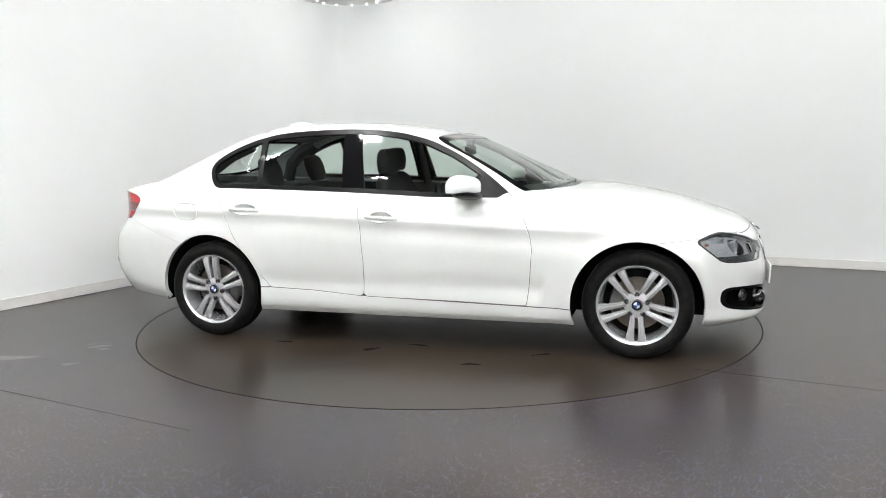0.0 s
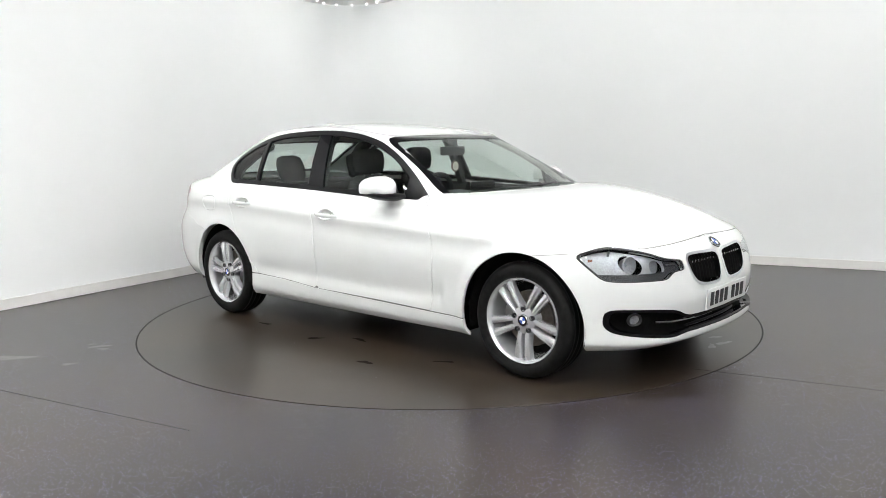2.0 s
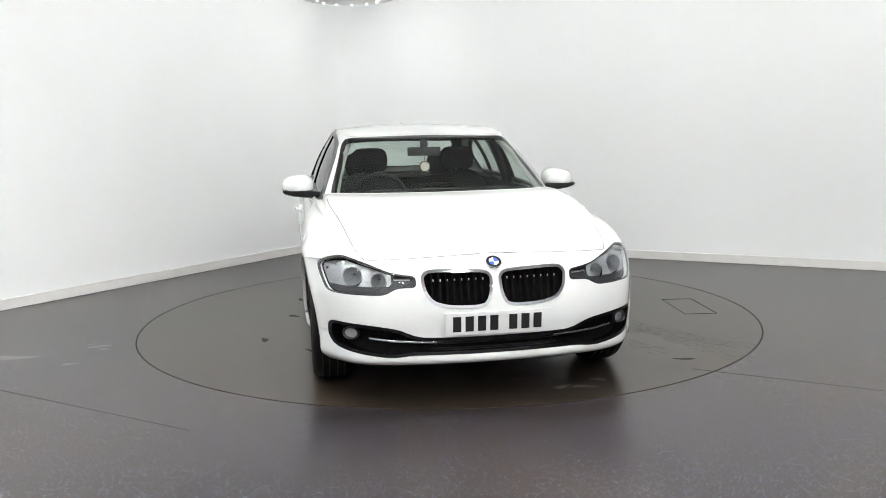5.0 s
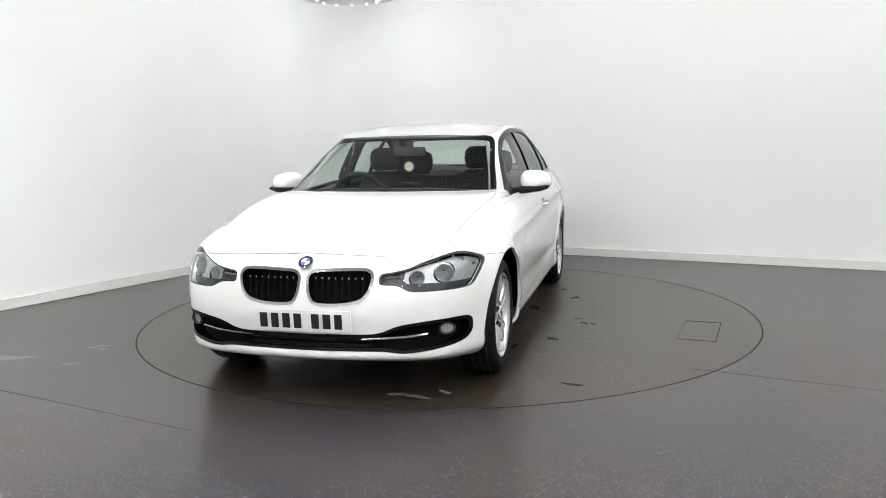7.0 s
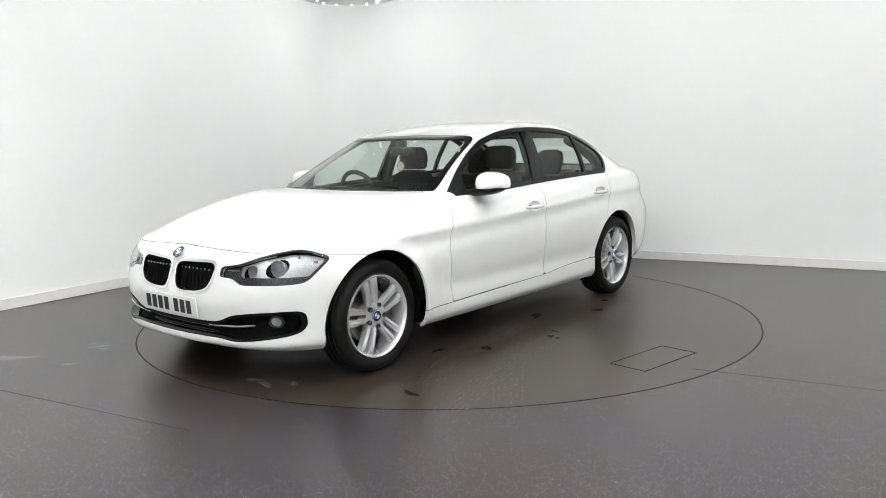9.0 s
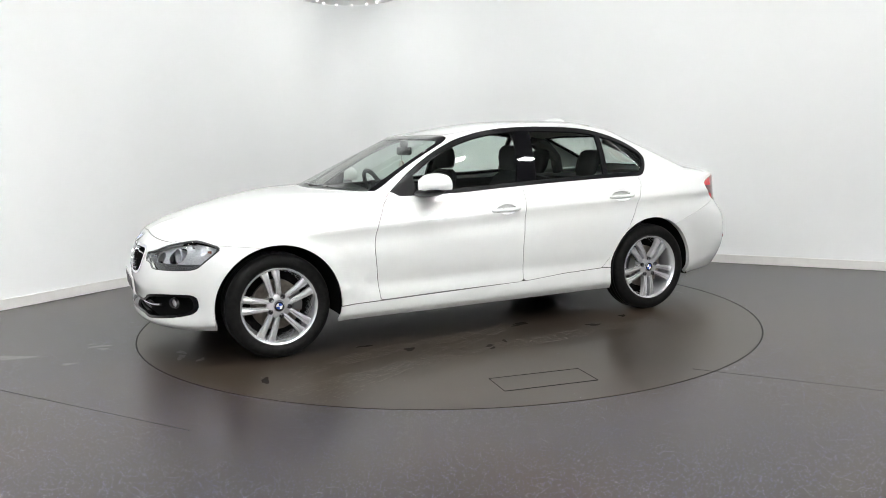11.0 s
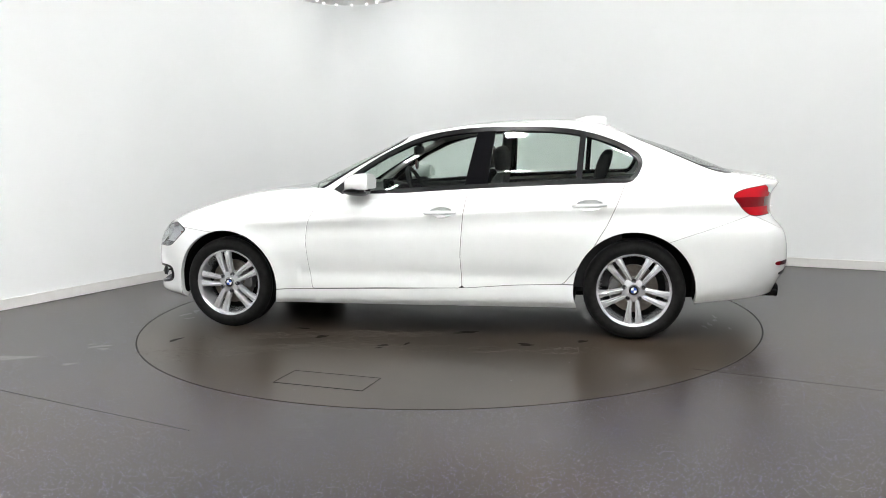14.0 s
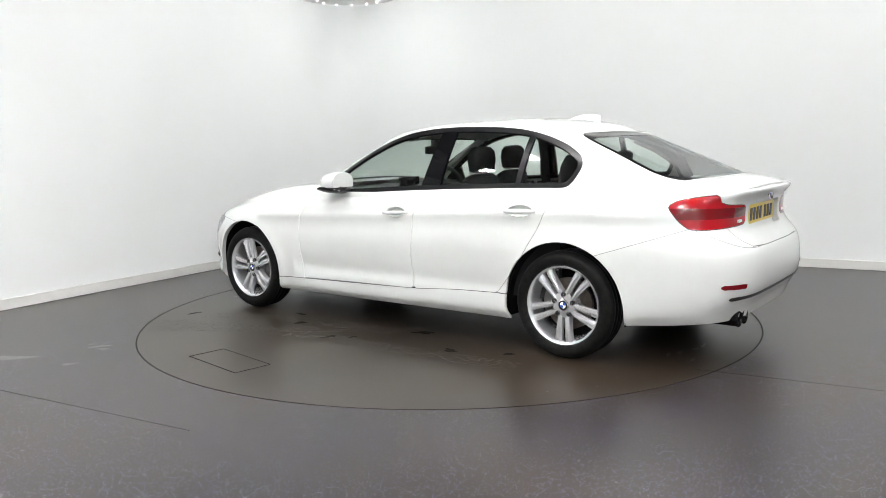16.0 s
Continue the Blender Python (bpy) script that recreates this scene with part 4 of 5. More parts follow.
def wheel(car):
    """Alloy wheel with five pairs of spokes, outer face towards -y, centre at the origin."""
    root = new("wheel")
    root.parent = car
    bm = bmesh.new()
    R = 0.322
    prof = [(0.235, -0.086), (0.243, -0.094), (0.256, -0.103), (0.272, -0.107), (0.288, -0.105), (0.300, -0.098), (0.311, -0.088), (0.318, -0.074), (R - 0.001, -0.055), (R, -0.03)]
    prof += [(r, -o) for r, o in reversed(prof)]
    lathe(bm, prof, 96)
    tyre = part("tyre", bm, M_TYRE, root, "black road tyre")
    for o in (-0.058, -0.022, 0.022, 0.058):
        bm = bmesh.new()
        lathe(bm, [(R - 0.006, o - 0.004), (R + 0.0006, o - 0.004), (R + 0.0006, o + 0.004), (R - 0.006, o + 0.004)], 72)
        part("groove", bm, M_INK, tyre)
    bm = bmesh.new()
    lathe(bm, [(0.2365, -0.084), (0.2375, -0.094), (0.2345, -0.0985), (0.228, -0.095), (0.221, -0.082), (0.216, -0.05), (0.204, 0.0), (0.200, 0.06), (0.220, 0.09), (0.236, 0.09)], 96)
    rim = part("rim", bm, M_ALLOY, root, "silver alloy rim")
    # twin spokes, each a bevelled bar that widens to the rim
    def bar(sign):
        b = bmesh.new()
        rings = []
        for t in np.linspace(0, 1, 9):
            r = 0.045 + (0.230 - 0.045) * t
            off = sign * (0.0205 + 0.0165 * t)
            half = 0.0150 + 0.0040 * t + 0.0085 * t ** 3
            y = -0.070 - 0.020 * math.sin(t * 2.6) * 0.7 + 0.006 * (t > 0.97)
            dep = 0.050 - 0.022 * t
            prof = [(-half, y + dep), (-half, y + 0.010), (-half * 0.8, y + 0.003), (-half * 0.15, y - 0.001), (half * 0.1, y - 0.001), (half * 0.35, y + 0.004), (half * 0.85, y + 0.004), (half, y + 0.010), (half, y + dep)]
            rings.append([(off + u, v, r) for u, v in prof])
        loft(b, rings)
        return b
    first = {}
    for i in range(5):
        for sign in (1, -1):
            m = Euler((0, radians(72 * i), 0)).to_matrix().to_4x4()
            if sign not in first:
                first[sign] = part("spoke", bar(sign), M_ALLOY, rim, at=m)
            else:
                again(first[sign], m)
    bm = bmesh.new()
    lathe(bm, [(0.030, -0.072), (0.036, -0.078), (0.056, -0.076), (0.076, -0.070), (0.081, -0.04), (0.081, 0.0)], 40)
    part("hub", bm, M_ALLOY, rim)
    hole = None
    for i in range(5):
        a = radians(72 * i + 36)
        m = Matrix.Translation((0.0625 * math.sin(a), -0.0800, 0.0625 * math.cos(a)))
        if hole is None:
            bm = bmesh.new()
            lathe(bm, [(0.0155, 0.010), (0.0155, -0.001), (0.0135, -0.0015), (0.0115, 0.004), (0.002, 0.004)], 14)
            hole = part("wheel_bolt", bm, M_INK, root, at=m)
        else:
            again(hole, m)
    bm = bmesh.new()
    lathe(bm, [(0.155, -0.012), (0.155, 0.012), (0.075, 0.012), (0.075, -0.012), (0.155, -0.012)], 48)
    part("brake_disc", bm, M_DISC, root, "steel brake disc")
    bm = bmesh.new()
    lathe(bm, [(0.204, 0.045), (0.05, 0.045)], 48)
    part("back_plate", bm, M_LINER, root)
    bm = bmesh.new()
    rings = []
    for t in np.linspace(-0.5, 0.5, 9):
        rings.append([((0.10 + u) * math.cos(t), v, (0.10 + u) * math.sin(t)) for u, v in ((0, -0.035), (0.055, -0.035), (0.062, 0.0), (0.055, 0.035), (0, 0.035))])
    loft(bm, rings)
    part("brake_caliper", bm, M_CALIPER, root)
    roundel(car, root, Matrix.Translation((0, -0.079, 0)) @ Euler((0, 0, math.pi)).to_matrix().to_4x4(), 0.031, "centre_cap")
    return tagged(root, "five twin-spoke silver alloy wheel with black tyre")


def wheels(car):
    w = wheel(car)
    spots = ((HUB_X, -0.768, 0, 181), (-HUB_X, -0.776, 0, -6), (HUB_X, 0.768, 180, -12), (-HUB_X, 0.776, 180, 180))
    for i, (x, y, rz, spin) in enumerate(spots):
        m = Matrix.Translation((x, y, HUB_Z + 0.004)) @ pose(0, 0, 0, 0, 0, rz) @ pose(0, 0, 0, 0, spin, 0)
        if i == 0:
            w.matrix_basis = m
        else:
            copy_thing(w, m)
    # arch liners and underside
    for hx in (HUB_X, -HUB_X):
        for sgn in (1, -1):
            bm = bmesh.new()
            rings = []
            for a in np.linspace(-0.22, math.pi + 0.22, 25):
                r = 0.388
                rings.append([(hx + r * math.cos(a), sgn * 0.838, HUB_Z + r * math.sin(a)), (hx + r * math.cos(a), sgn * 0.50, HUB_Z + r * math.sin(a))])
            loft(bm, rings, False, False)
            c = bm.verts.new((hx, sgn * 0.50, HUB_Z))
            bm.verts.ensure_lookup_table()
            inner = [bm.verts[2 * i + 1] for i in range(25)]
            for p, q in zip(inner, inner[1:]):
                bm.faces.new((c, p, q))
            part("arch_liner", bm, M_LINER, car)
    bm = bmesh.new()
    box(bm, (1.95, 1.60, 0.05), (0.0, 0, 0.215), 0.01)
    box(bm, (0.9, 0.96, 0.05), (1.42, 0, 0.225), 0.01)
    box(bm, (0.9, 0.96, 0.05), (-1.42, 0, 0.235), 0.01)
    box(bm, (0.22, 1.30, 0.04), (1.90, 0, 0.235), 0.01)
    box(bm, (0.30, 1.30, 0.04), (-2.0, 0, 0.30), 0.01)
    part("underbody", bm, M_LINER, car)


def door_handle(parent, x, y, z, sgn):
    """Pull handle that bridges an oval dish in the door."""
    root = new("door_handle")
    root.parent = parent
    root.matrix_basis = Matrix.Translation((x, sgn * y, z)) @ pose(0, 0, 0, 0, 2.0, 0)
    bm = bmesh.new()
    rings = []
    for t in np.linspace(0, 1, 17):
        px = 0.112 - 0.224 * t
        bow = -0.004 + 0.036 * math.sin(math.pi * t) ** 0.55
        k = 0.40 + 0.60 * math.sin(math.pi * min(max(t, 0.04), 0.96)) ** 0.4
        rings.append([(px, sgn * (bow + v * 0.010 * k), -0.002 + u * 0.0135 * k) for u, v in ((-1, 0), (-0.85, 0.6), (-0.4, 1.0), (0.4, 1.0), (0.85, 0.6), (1, 0), (0.6, -0.8), (-0.6, -0.8))])
    loft(bm, rings)
    part("grip", bm, M_PAINT, root)
    bm = bmesh.new()
    rings = []
    for k, d in ((1.04, -0.006), (0.96, -0.014), (0.8, -0.026), (0.5, -0.034), (0.15, -0.036)):
        rings.append([(0.088 * k * math.cos(a), sgn * d, 0.034 * k * math.sin(a)) for a in np.linspace(0, 2 * math.pi, 28, endpoint=False)])
    loft(bm, rings, False)
    part("grip_bowl", bm, M_PAINT, root)
    bm = bmesh.new()
    lathe(bm, [(0.0075, -0.001), (0.0075, 0.003), (0.005, 0.0035), (0.001, 0.003)], 14)
    part("lock_cap", bm, M_PAINT, root, at=Matrix.Translation((-0.100, sgn * 0.004, -0.002)) @ pose(0, 0, 0, 0, 0, 0 if sgn > 0 else 180))
    return tagged(root, "white pull handle over an oval dish")


def door_mirror(car, sgn):
    root = new("door_mirror")
    root.parent = car
    bm = bmesh.new()
    rings = []
    cx, cy, cz = 0.400, sgn * 0.908, 1.014
    prof = ((0.096, 0.14), (0.093, 0.38), (0.080, 0.62), (0.056, 0.81), (0.020, 0.94), (-0.022, 1.0), (-0.055, 1.0), (-0.068, 0.95))
    for px, k in prof:
        ring = []
        for i in range(24):
            a = 2 * math.pi * i / 24
            c, s = math.cos(a), math.sin(a)
            u = 0.106 * k * math.copysign(abs(c) ** 0.75, c)
            v = 0.074 * k * math.copysign(abs(s) ** 0.8, s)
            v *= 1 - 0.22 * (u * 1.0 / 0.105 + 0) * 0.6 if v > 0 else 1
            ring.append((cx + px - 0.03 * abs(u) / 0.1, cy + sgn * u, cz + max(v, -0.030)))
        rings.append(ring)
    loft(bm, rings)
    part("shell", bm, M_PAINT, root)
    bm = bmesh.new()
    loft(bm, [[(cx - 0.066, cy + sgn * 0.093 * math.cos(a), cz + 0.058 * math.sin(a)) for a in np.linspace(0, 2 * math.pi, 24, endpoint=False)],
              [(cx - 0.070, cy + sgn * 0.088 * math.cos(a), cz + 0.054 * math.sin(a)) for a in np.linspace(0, 2 * math.pi, 24, endpoint=False)]])
    part("glass", bm, M_MIRROR, root, "mirror glass")
    bm = bmesh.new()
    rings = []
    for u, hh, zz, w in ((0.100, 0.008, -0.034, 0.046), (0.085, 0.016, -0.038, 0.070), (0.04, 0.022, -0.046, 0.086), (-0.03, 0.026, -0.052, 0.086), (-0.09, 0.028, -0.056, 0.072), (-0.155, 0.021, -0.062, 0.05), (-0.205, 0.022, -0.066, 0.055)):
        rings.append([(cx + 0.012 + w * math.cos(a), cy + sgn * u, cz + zz + hh * math.sin(a)) for a in np.linspace(0, 2 * math.pi, 12, endpoint=False)])
    loft(bm, rings)
    part("mirror_foot", bm, M_SATIN, root, "black mirror foot")
    bm = bmesh.new()
    pts = [(cx + 0.000, cy + sgn * 0.103, cz - 0.024), (cx + 0.045, cy + sgn * 0.082, cz - 0.024), (cx + 0.074, cy + sgn * 0.04, cz - 0.024), (cx + 0.084, cy - sgn * 0.02, cz - 0.024)]
    tube(bm, pts, 0.008, 8)
    part("indicator", bm, M_LENS, root, "clear indicator strip")
    return tagged(root, "white door mirror on black foot")


def seat(parent, x, y, turn_back=12, high=1.245):
    root = new("seat")
    root.parent = parent
    root.matrix_basis = Matrix.Translation((x, y, 0))
    bm = bmesh.new()
    box(bm, (0.52, 0.50, 0.16), (0.22, 0, 0.50), 0.05, None, 3)
    part("cushion", bm, M_FABRIC, root)
    bm = bmesh.new()
    tilt = Euler((0, -radians(turn_back), 0)).to_matrix().to_4x4()
    rings = []
    for z, w, d in ((0.46, 0.24, 0.075), (0.60, 0.255, 0.085), (0.80, 0.25, 0.075), (0.95, 0.225, 0.06), (1.03, 0.18, 0.05), (1.06, 0.11, 0.035)):
        cxx = -0.02 - (z - 0.5) * math.tan(radians(turn_back + 6))
        rings.append([(cxx + d * math.copysign(abs(math.cos(a)) ** 0.6, math.cos(a)), w * math.copysign(abs(math.sin(a)) ** 0.6, math.sin(a)), z) for a in np.linspace(0, 2 * math.pi, 20, endpoint=False)])
    loft(bm, rings)
    part("backrest", bm, M_FABRIC, root)
    bm = bmesh.new()
    hx = -0.02 - (high - 0.62) * math.tan(radians(turn_back + 4))
    rings = []
    for z, w, d in ((-0.085, 0.10, 0.03), (-0.07, 0.125, 0.045), (0.0, 0.138, 0.052), (0.06, 0.128, 0.045), (0.085, 0.10, 0.03), (0.092, 0.06, 0.015)):
        rings.append([(hx + d * math.copysign(abs(math.cos(a)) ** 0.7, math.cos(a)), w * math.copysign(abs(math.sin(a)) ** 0.6, math.sin(a)), high - 0.09 + z) for a in np.linspace(0, 2 * math.pi, 20, endpoint=False)])
    loft(bm, rings)
    part("headrest", bm, M_FABRIC, root)
    for s in (-0.05, 0.05):
        bm = bmesh.new()
        tube(bm, [(hx, s, high - 0.165), (hx + 0.01, s, high - 0.24)], 0.006, 6)
        part("headrest_post", bm, M_CHROME, root)
    return root


def cabin_fittings(car):
    for x, y in ((-0.30, 0.36), (-0.10, -0.36)):
        seat(car, x, y)
    # rear bench and its headrests
    root = new("rear_bench")
    root.parent = car
    bm = bmesh.new()
    box(bm, (0.50, 1.25, 0.18), (-0.72, 0, 0.50), 0.05, None, 3)
    part("cushion", bm, M_FABRIC, root)
    bm = bmesh.new()
    rings = []
    for y, k in ((-0.60, 0.85), (-0.55, 0.97), (-0.3, 1.0), (0, 0.97), (0.3, 1.0), (0.55, 0.97), (0.60, 0.85)):
        rings.append([(-0.96, y, 0.48), (-0.90, y, 0.55), (-1.02, y, 0.80 * k + 0.02), (-1.09, y, 0.985 * k + 0.01), (-1.16, y, 0.99 * k), (-1.22, y, 0.86), (-1.12, y, 0.48)])
    loft(bm, rings)
    part("backrest", bm, M_FABRIC, root)
    for y in (-0.36, 0.36):
        bm = bmesh.new()
        rings = []
        for z, w, d in ((1.0, 0.10, 0.035), (1.04, 0.125, 0.045), (1.12, 0.13, 0.048), (1.18, 0.11, 0.04), (1.20, 0.06, 0.02)):
            rings.append([(-1.17 - (z - 1) * 0.3 + d * math.cos(a), y + w * math.copysign(abs(math.sin(a)) ** 0.6, math.sin(a)), z) for a in np.linspace(0, 2 * math.pi, 20, endpoint=False)])
        loft(bm, rings)
        part("headrest", bm, M_FABRIC, root)
    bm = bmesh.new()
    box(bm, (0.03, 1.50, 0.66), (-1.25, 0, 0.64), 0.01)
    part("rear_bulkhead", bm, M_FABRIC, car)
    bm = bmesh.new()
    box(bm, (0.03, 1.46, 0.62), (0.97, 0, 0.62), 0.01)
    part("front_bulkhead", bm, M_FABRIC, car)
    bm = bmesh.new()
    box(bm, (0.72, 1.34, 0.03), (-1.58, 0, 0.965), 0.01)
    part("parcel_shelf", bm, M_FABRIC, car)
    bm = bmesh.new()
    box(bm, (2.0, 1.45, 0.03), (-0.2, 0, 0.30))
    part("cabin_floor", bm, M_FABRIC, car)
    for sgn in (1, -1):
        for x0, x1 in ((0.72, -0.25), (-0.30, -1.33)):
            bm = bmesh.new()
            zt = 0.945
            rings = []
            for x in np.linspace(x0, x1, 7):
                w = 0.79 if x > -1.1 else 0.775
                zt = 0.935 + (0.7 - x) * 0.018
                rings.append([(x, sgn * w, 0.33), (x, sgn * (w - 0.06), 0.33), (x, sgn * (w - 0.09), 0.65), (x, sgn * (w - 0.085), zt - 0.03), (x, sgn * (w - 0.06), zt), (x, sgn * (w - 0.03), zt)])
            loft(bm, rings)
            part("door_lining", bm, M_CARD, car)
        # pale inner pillars
        bm = bmesh.new()
        tube(bm, [(-0.37, sgn * 0.745, 0.95), (-0.39, sgn * 0.69, 1.12), (-0.41, sgn * 0.62, 1.28), (-0.41, sgn * 0.55, 1.36)], 0.035, 8)
        part("inner_pillar", bm, M_CARD, car)
        bm = bmesh.new()
        tube(bm, [(0.70, sgn * 0.675, 0.955), (0.50, sgn * 0.635, 1.09), (0.30, sgn * 0.585, 1.21), (0.10, sgn * 0.535, 1.305)], 0.022, 8)
        part("inner_pillar", bm, M_LINING, car)
        bm = bmesh.new()
        tube(bm, [(-1.58, sgn * 0.64, 1.00), (-1.53, sgn * 0.60, 1.12), (-1.40, sgn * 0.55, 1.22), (-1.25, sgn * 0.51, 1.29)], 0.05, 8)
        part("inner_pillar", bm, M_CARD, car)
    bm = bmesh.new()
    rings = []
    for x in np.linspace(0.06, -1.30, 9):
        z = float(spline((0.15, -0.25, -0.6, -1.0, -1.39), (1.30, 1.375, 1.398, 1.388, 1.295), np.array([x]))[0])
        rings.append([(x, y, z - 0.10 * y * y - 0.008) for y in np.linspace(-0.50, 0.50, 9)])
    loft(bm, rings, False, False)
    part("roof_lining", bm, M_LINING, car)
    # dashboard, wheel, mirror and the round charm that hangs from it
    bm = bmesh.new()
    rings = []
    for y in np.linspace(-0.70, 0.70, 15):
        hood_up = 0.035 * math.exp(-((y + 0.36) / 0.2) ** 2)
        rings.append([(0.93 - 0.25 * y * y, y, 0.93), (0.70, y, 0.945 + hood_up * 0.4), (0.50, y, 0.945 + hood_up), (0.43, y, 0.915 + hood_up), (0.42, y, 0.80), (0.46, y, 0.55), (0.8, y, 0.5)])
    loft(bm, rings)
    part("dashboard", bm, M_DASH, car)
    bm = bmesh.new()
    box(bm, (0.02, 0.24, 0.075), (0.44, 0.02, 0.975), 0.008)
    part("screen", bm, M_GLOSS, car)
    bm = bmesh.new()
    c0 = Matrix.Translation((0.30, -0.36, 0.905)) @ pose(0, 0, 0, 0, 24, 0)
    n = 40
    rings = [[(0.017 * math.cos(b), (0.185 + 0.017 * math.sin(b)) * math.cos(a), (0.185 + 0.017 * math.sin(b)) * math.sin(a)) for b in np.linspace(0, 2 * math.pi, 8, endpoint=False)] for a in np.linspace(0, 2 * math.pi, n + 1)]
    loft(bm, rings, False)
    box(bm, (0.04, 0.34, 0.035), (0.02, 0, 0), 0.01)
    box(bm, (0.04, 0.035, 0.17), (0.02, 0, -0.09), 0.01)
    box(bm, (0.06, 0.14, 0.10), (0.02, 0, -0.01), 0.03)
    part("steering_wheel", bm, M_DASH, car, "black three-spoke steering wheel", at=c0)
    bm = bmesh.new()
    box(bm, (0.03, 0.235, 0.062), (0.20, -0.02, 1.222), 0.014)
    box(bm, (0.05, 0.05, 0.05), (0.20, -0.02, 1.275), 0.012)
    mir = part("inside_mirror", bm, M_BLACK, car, "black inside mirror")
    charm = new("charm")
    charm.parent = car
    charm.matrix_basis = Matrix.Translation((0.22, -0.02, 1.115)) @ pose(0, 0, 0, 0, 0, -90)
    bm = bmesh.new()
    lathe(bm, [(0.001, 0.006), (0.020, 0.006), (0.034, 0.005), (0.037, 0.0), (0.034, -0.005), (0.020, -0.006), (0.001, -0.006)], 28)
    part("charm_disc", bm, simple("charm_ivory", (0.65, 0.58, 0.52), 0.4), charm)
    bm = bmesh.new()
    lathe(bm, [(0.036, 0.006), (0.040, 0.0), (0.036, -0.006), (0.031, -0.0065), (0.031, 0.0065), (0.036, 0.006)], 28)
    part("charm_ring", bm, simple("charm_brown", (0.16, 0.09, 0.07), 0.4), charm)
    bm = bmesh.new()
    tube(bm, [(0, 0, 0.036), (0, 0, 0.10)], 0.0018, 5)
    part("charm_cord", bm, M_BLACK, charm)
    tagged(charm, "small round ivory charm on a cord")


def fittings(car, sheets):
    for sgn, fd, rd in ((1, sheets["doors_f"][0], sheets["doors_r"][0]), (-1, sheets["doors_f"][1], sheets["doors_r"][1])):
        door_handle(fd, *HANDLE_F, sgn)
        door_handle(rd, *HANDLE_R, sgn)
        door_mirror(car, sgn)
    bm = bmesh.new()
    rings = []
    for t in np.linspace(0, 1, 8):
        x = -0.99 - 0.225 * t
        h = 0.004 + 0.052 * math.sin(min(t * 1.05, 1.0) * math.pi * 0.56)
        w = 0.030 * (1 - 0.55 * t) * (0.35 + 0.65 * math.sin(min(1, t * 3 + 0.2) * math.pi / 2))
        zb = float(spline((-0.75, -0.97, -1.18, -1.39), (1.437, 1.428, 1.398, 1.335), np.array([x]))[0]) - 0.006
        rings.append([(x, -w, zb), (x, -w * 0.35, zb + h * 0.8), (x, 0, zb + h), (x, w * 0.35, zb + h * 0.8), (x, w, zb)])
    loft(bm, rings)
    part("roof_fin", bm, M_PAINT, car, "white fin aerial")
    # wipers lie in the foot of the screen
    for pts in ([(0.80, 0.60, 0.978), (0.90, 0.30, 0.996), (0.935, -0.02, 0.998)], [(0.935, 0.02, 0.998), (0.90, -0.28, 0.996), (0.82, -0.58, 0.980)]):
        bm = bmesh.new()
        tube(bm, pts, 0.007, 6)
        part("wiper", bm, M_BLACK, car)
    number_plate(car, "front_plate", 2.178, 0.430, 4, M_PLATE_W, 1)
    number_plate(car, "rear_plate", -2.268, 0.838, -2, M_PLATE_Y, -1)
    roundel(car, car, Matrix.Translation((2.100, 0, 0.710)) @ pose(0, 0, 0, 0, -50, 0) @ pose(0, 0, 0, 0, 0, -90), 0.039)
    roundel(car, car, Matrix.Translation((-2.323, 0, 0.952)) @ pose(0, 0, 0, 0, 8, 0) @ pose(0, 0, 0, 0, 0, 90), 0.038)


def build_car():
    car = new("saloon_car")
    sheets = build_shell(car)
    nose_details(car, sheets)
    tail_details(car, sheets)
    wheels(car)
    cabin_fittings(car)
    fittings(car, sheets)
    return tagged(car, "white four-door saloon car with silver alloy wheels parked on the turntable", "car")


TABLE = turntable()
rnd = random.Random(4)
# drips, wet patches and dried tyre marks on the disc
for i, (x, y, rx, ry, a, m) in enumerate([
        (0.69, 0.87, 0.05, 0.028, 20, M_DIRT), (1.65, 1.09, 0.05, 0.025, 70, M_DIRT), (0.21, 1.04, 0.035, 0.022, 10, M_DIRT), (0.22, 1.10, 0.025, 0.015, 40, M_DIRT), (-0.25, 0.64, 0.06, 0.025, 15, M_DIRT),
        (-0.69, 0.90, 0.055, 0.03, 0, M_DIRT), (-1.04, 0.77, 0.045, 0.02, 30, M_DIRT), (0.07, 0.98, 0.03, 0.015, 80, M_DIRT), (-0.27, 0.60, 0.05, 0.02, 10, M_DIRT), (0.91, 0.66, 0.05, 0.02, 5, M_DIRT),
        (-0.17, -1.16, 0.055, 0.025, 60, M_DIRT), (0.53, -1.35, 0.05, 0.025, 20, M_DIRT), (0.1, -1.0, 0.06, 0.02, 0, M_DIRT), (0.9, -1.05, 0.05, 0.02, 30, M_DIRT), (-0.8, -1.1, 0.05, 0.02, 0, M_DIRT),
        (1.98, 0.22, 0.05, 0.022, 95, M_MARK), (2.0, 0.34, 0.055, 0.026, 80, M_MARK), (1.90, 0.46, 0.04, 0.02, 70, M_MARK),
        (-1.94, -0.06, 0.045, 0.012, 95, M_MARK), (-1.93, 0.05, 0.045, 0.012, 95, M_MARK), (-1.88, 0.18, 0.05, 0.013, 92, M_MARK), (-2.0, 0.29, 0.03, 0.012, 90, M_MARK), (-1.84, 0.26, 0.045, 0.012, 98, M_MARK)]):
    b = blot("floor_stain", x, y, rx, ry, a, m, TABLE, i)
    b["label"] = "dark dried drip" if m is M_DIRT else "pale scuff"
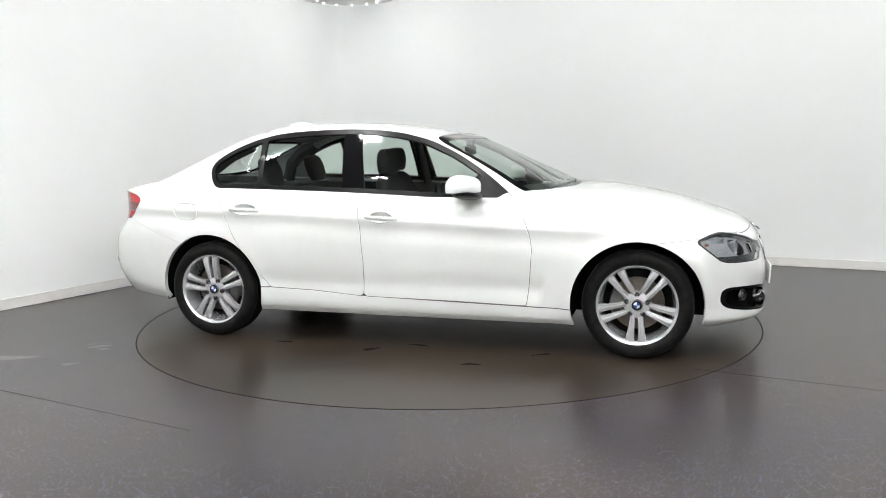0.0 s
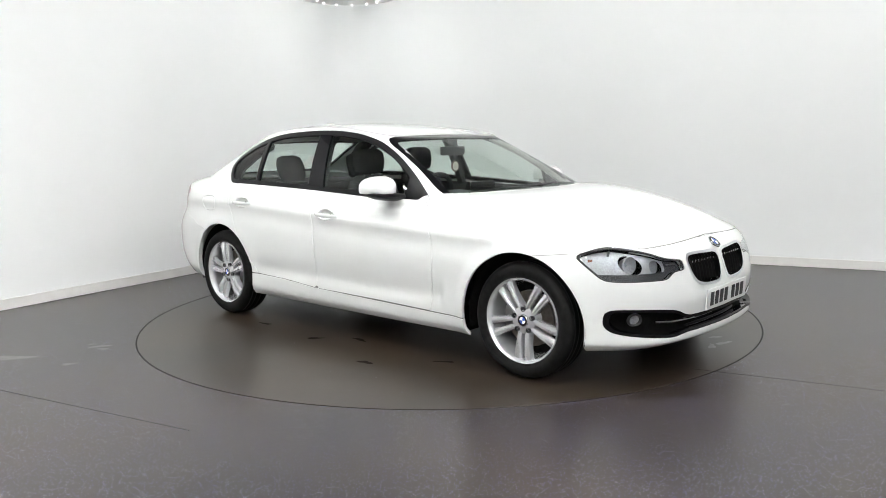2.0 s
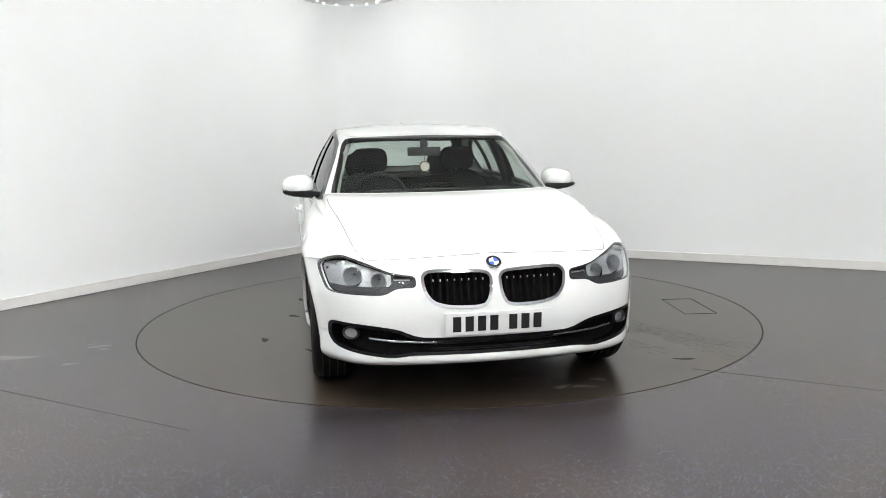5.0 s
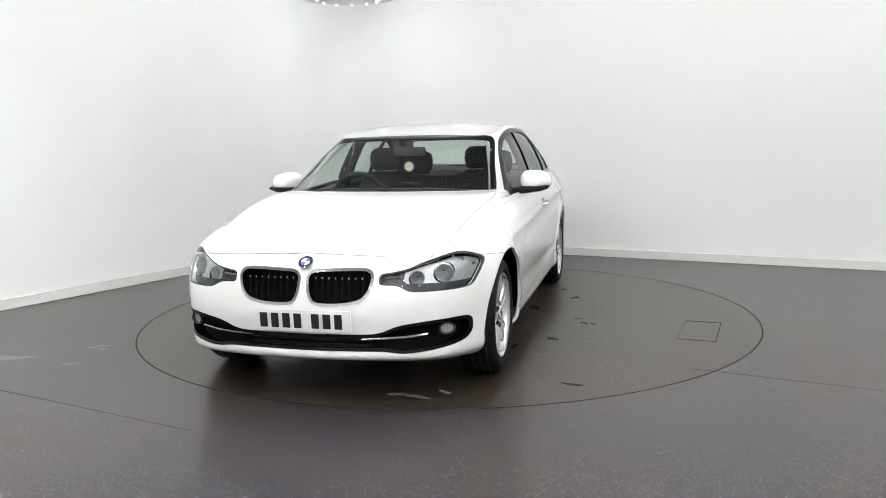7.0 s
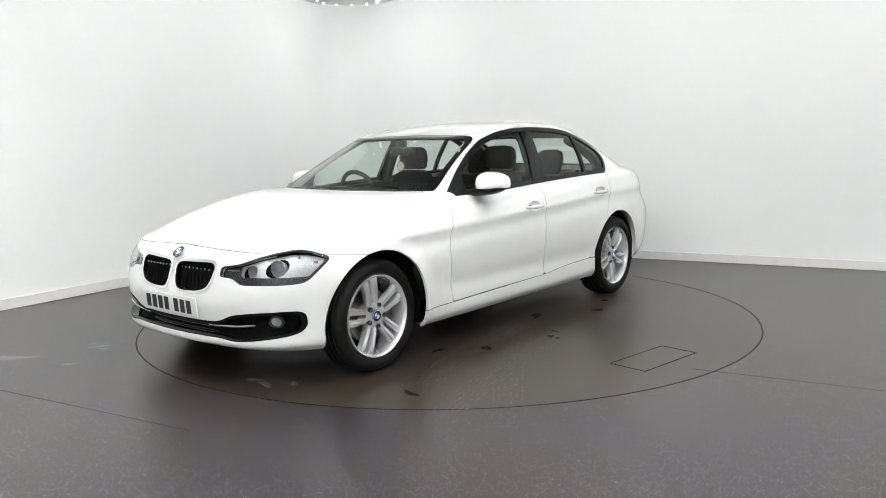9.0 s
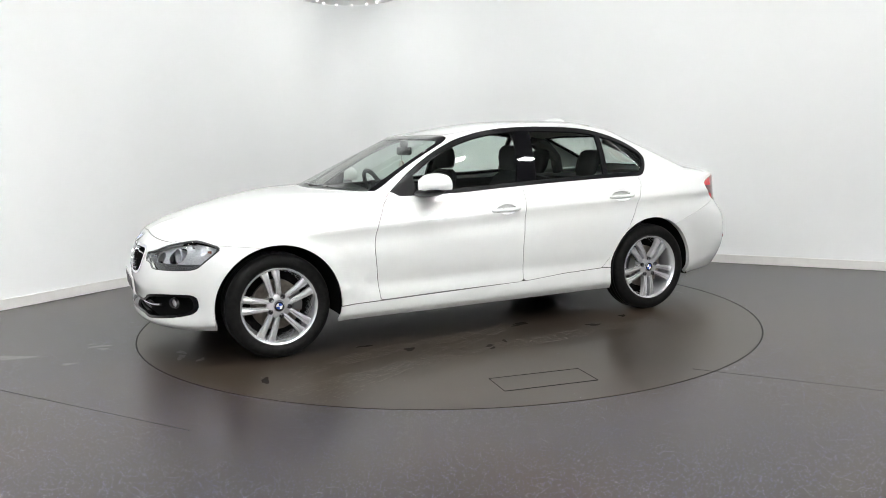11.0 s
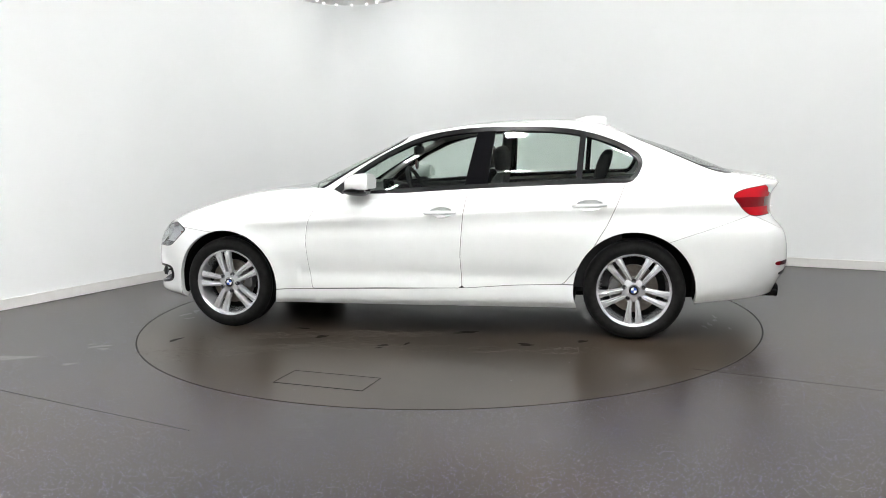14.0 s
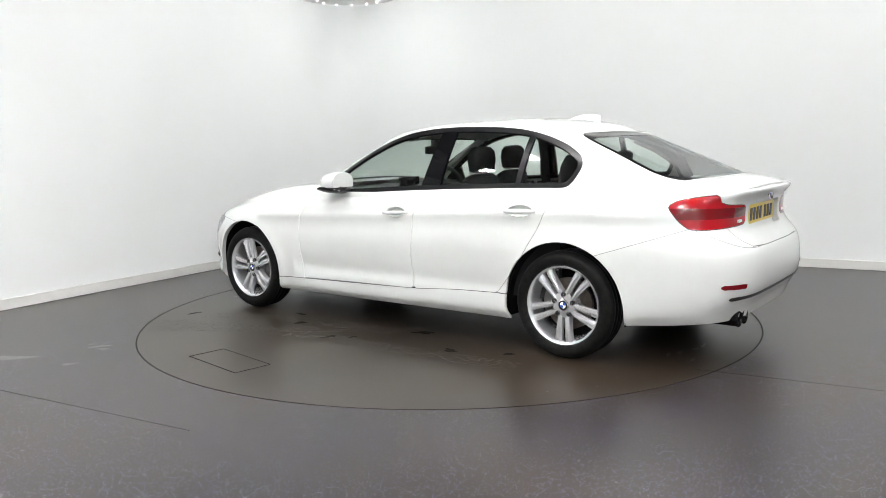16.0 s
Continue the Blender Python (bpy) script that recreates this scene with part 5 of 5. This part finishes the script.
for ends in (((-0.17, 0.59), (0.85, 1.17), (1.51, 1.61)), ((0.10, 1.04), (1.09, 1.24), (1.75, 1.42)), ((0.06, 0.71), (0.74, 0.80), (1.5, 1.05)), ((-1.2, 0.98), (-0.4, 1.05), (0.1, 1.08))):
    # faint dried tyre tracks: long broken tread stripes
    bm = bmesh.new()
    pts = [Vector((*e, 0)) for e in ends]
    for c in range(6):
        k = 0.0
        while k < 1.0:
            step = rnd.uniform(0.012, 0.035)
            if rnd.random() < 0.62:
                p = (1 - k) ** 2 * pts[0] + 2 * k * (1 - k) * (2 * pts[1] - 0.5 * (pts[0] + pts[2])) + k * k * pts[2]
                q = 2 * (1 - k) * ((2 * pts[1] - 0.5 * (pts[0] + pts[2])) - pts[0]) + 2 * k * (pts[2] - (2 * pts[1] - 0.5 * (pts[0] + pts[2])))
                d = q.normalized()
                o = Vector((-d.y, d.x, 0)) * (0.030 * (c - 2.5) + rnd.uniform(-0.004, 0.004))
                box(bm, (step * q.length * rnd.uniform(0.5, 1.0), 0.011 * rnd.uniform(0.6, 1.3), 0.0006), p + o + Vector((0, 0, 0.0008)), 0, Euler((0, 0, math.atan2(d.y, d.x) + rnd.uniform(-0.12, 0.12))).to_matrix().to_4x4())
            k += step
    part("tyre_mark", bm, M_TREAD, TABLE, "faint dried tyre tread marks", smooth=False)["kind"] = "stuff"
for i, (x, y, rx, ry, a) in enumerate([(-2.74, -1.11, 0.13, 0.05, 12), (-2.29, -0.86, 0.06, 0.03, 20), (-2.37, -0.80, 0.03, 0.012, 0), (-2.24, -0.93, 0.04, 0.016, 10), (-2.30, -1.28, 0.05, 0.02, 15), (1.62, -2.25, 0.012, 0.006, 0)]):
    s = blot("floor_scuff", x, y, rx, ry, a, M_MARK, None, 50 + i)
    tagged(s, "pale worn scuff on the dark vinyl floor", "scuff mark", "floor scuffs")
for a, b in (((-3.6, -1.15), (-1.20, -2.45)), ((1.36, -1.62), (4.6, -3.36))):
    # welded seams between the vinyl sheets
    d = Vector(b) - Vector(a)
    bm = bmesh.new()
    box(bm, (d.length, 0.0035, 0.001), (0, 0, 0.0006))
    s = part("seam", bm, M_SEAM, None, at=pose((a[0] + b[0]) / 2, (a[1] + b[1]) / 2, 0, 0, 0, math.degrees(math.atan2(d.y, d.x))), smooth=False)
    tagged(s, "thin dark welded seam in the vinyl floor", "seam", kind="structure")
CAR = build_car()


def motions():
    """Disc and car turn together, clockwise from above, at an even pace."""
    disc_rows, car_rows_ = [], []
    ox, oy = 0.0477, -0.1801
    for k in range(33):
        t = 0.5 * k
        a = -16.61 - 12.528 * t
        c, s = math.cos(radians(a)), math.sin(radians(a))
        disc_rows.append((t, pose(0, 0, 0, 0, 0, a)))
        car_rows_.append((t, pose(c * ox - s * oy, s * ox + c * oy, 0, 0, 0, a)))
    walk(TABLE, disc_rows)
    walk(CAR, car_rows_)


motions()
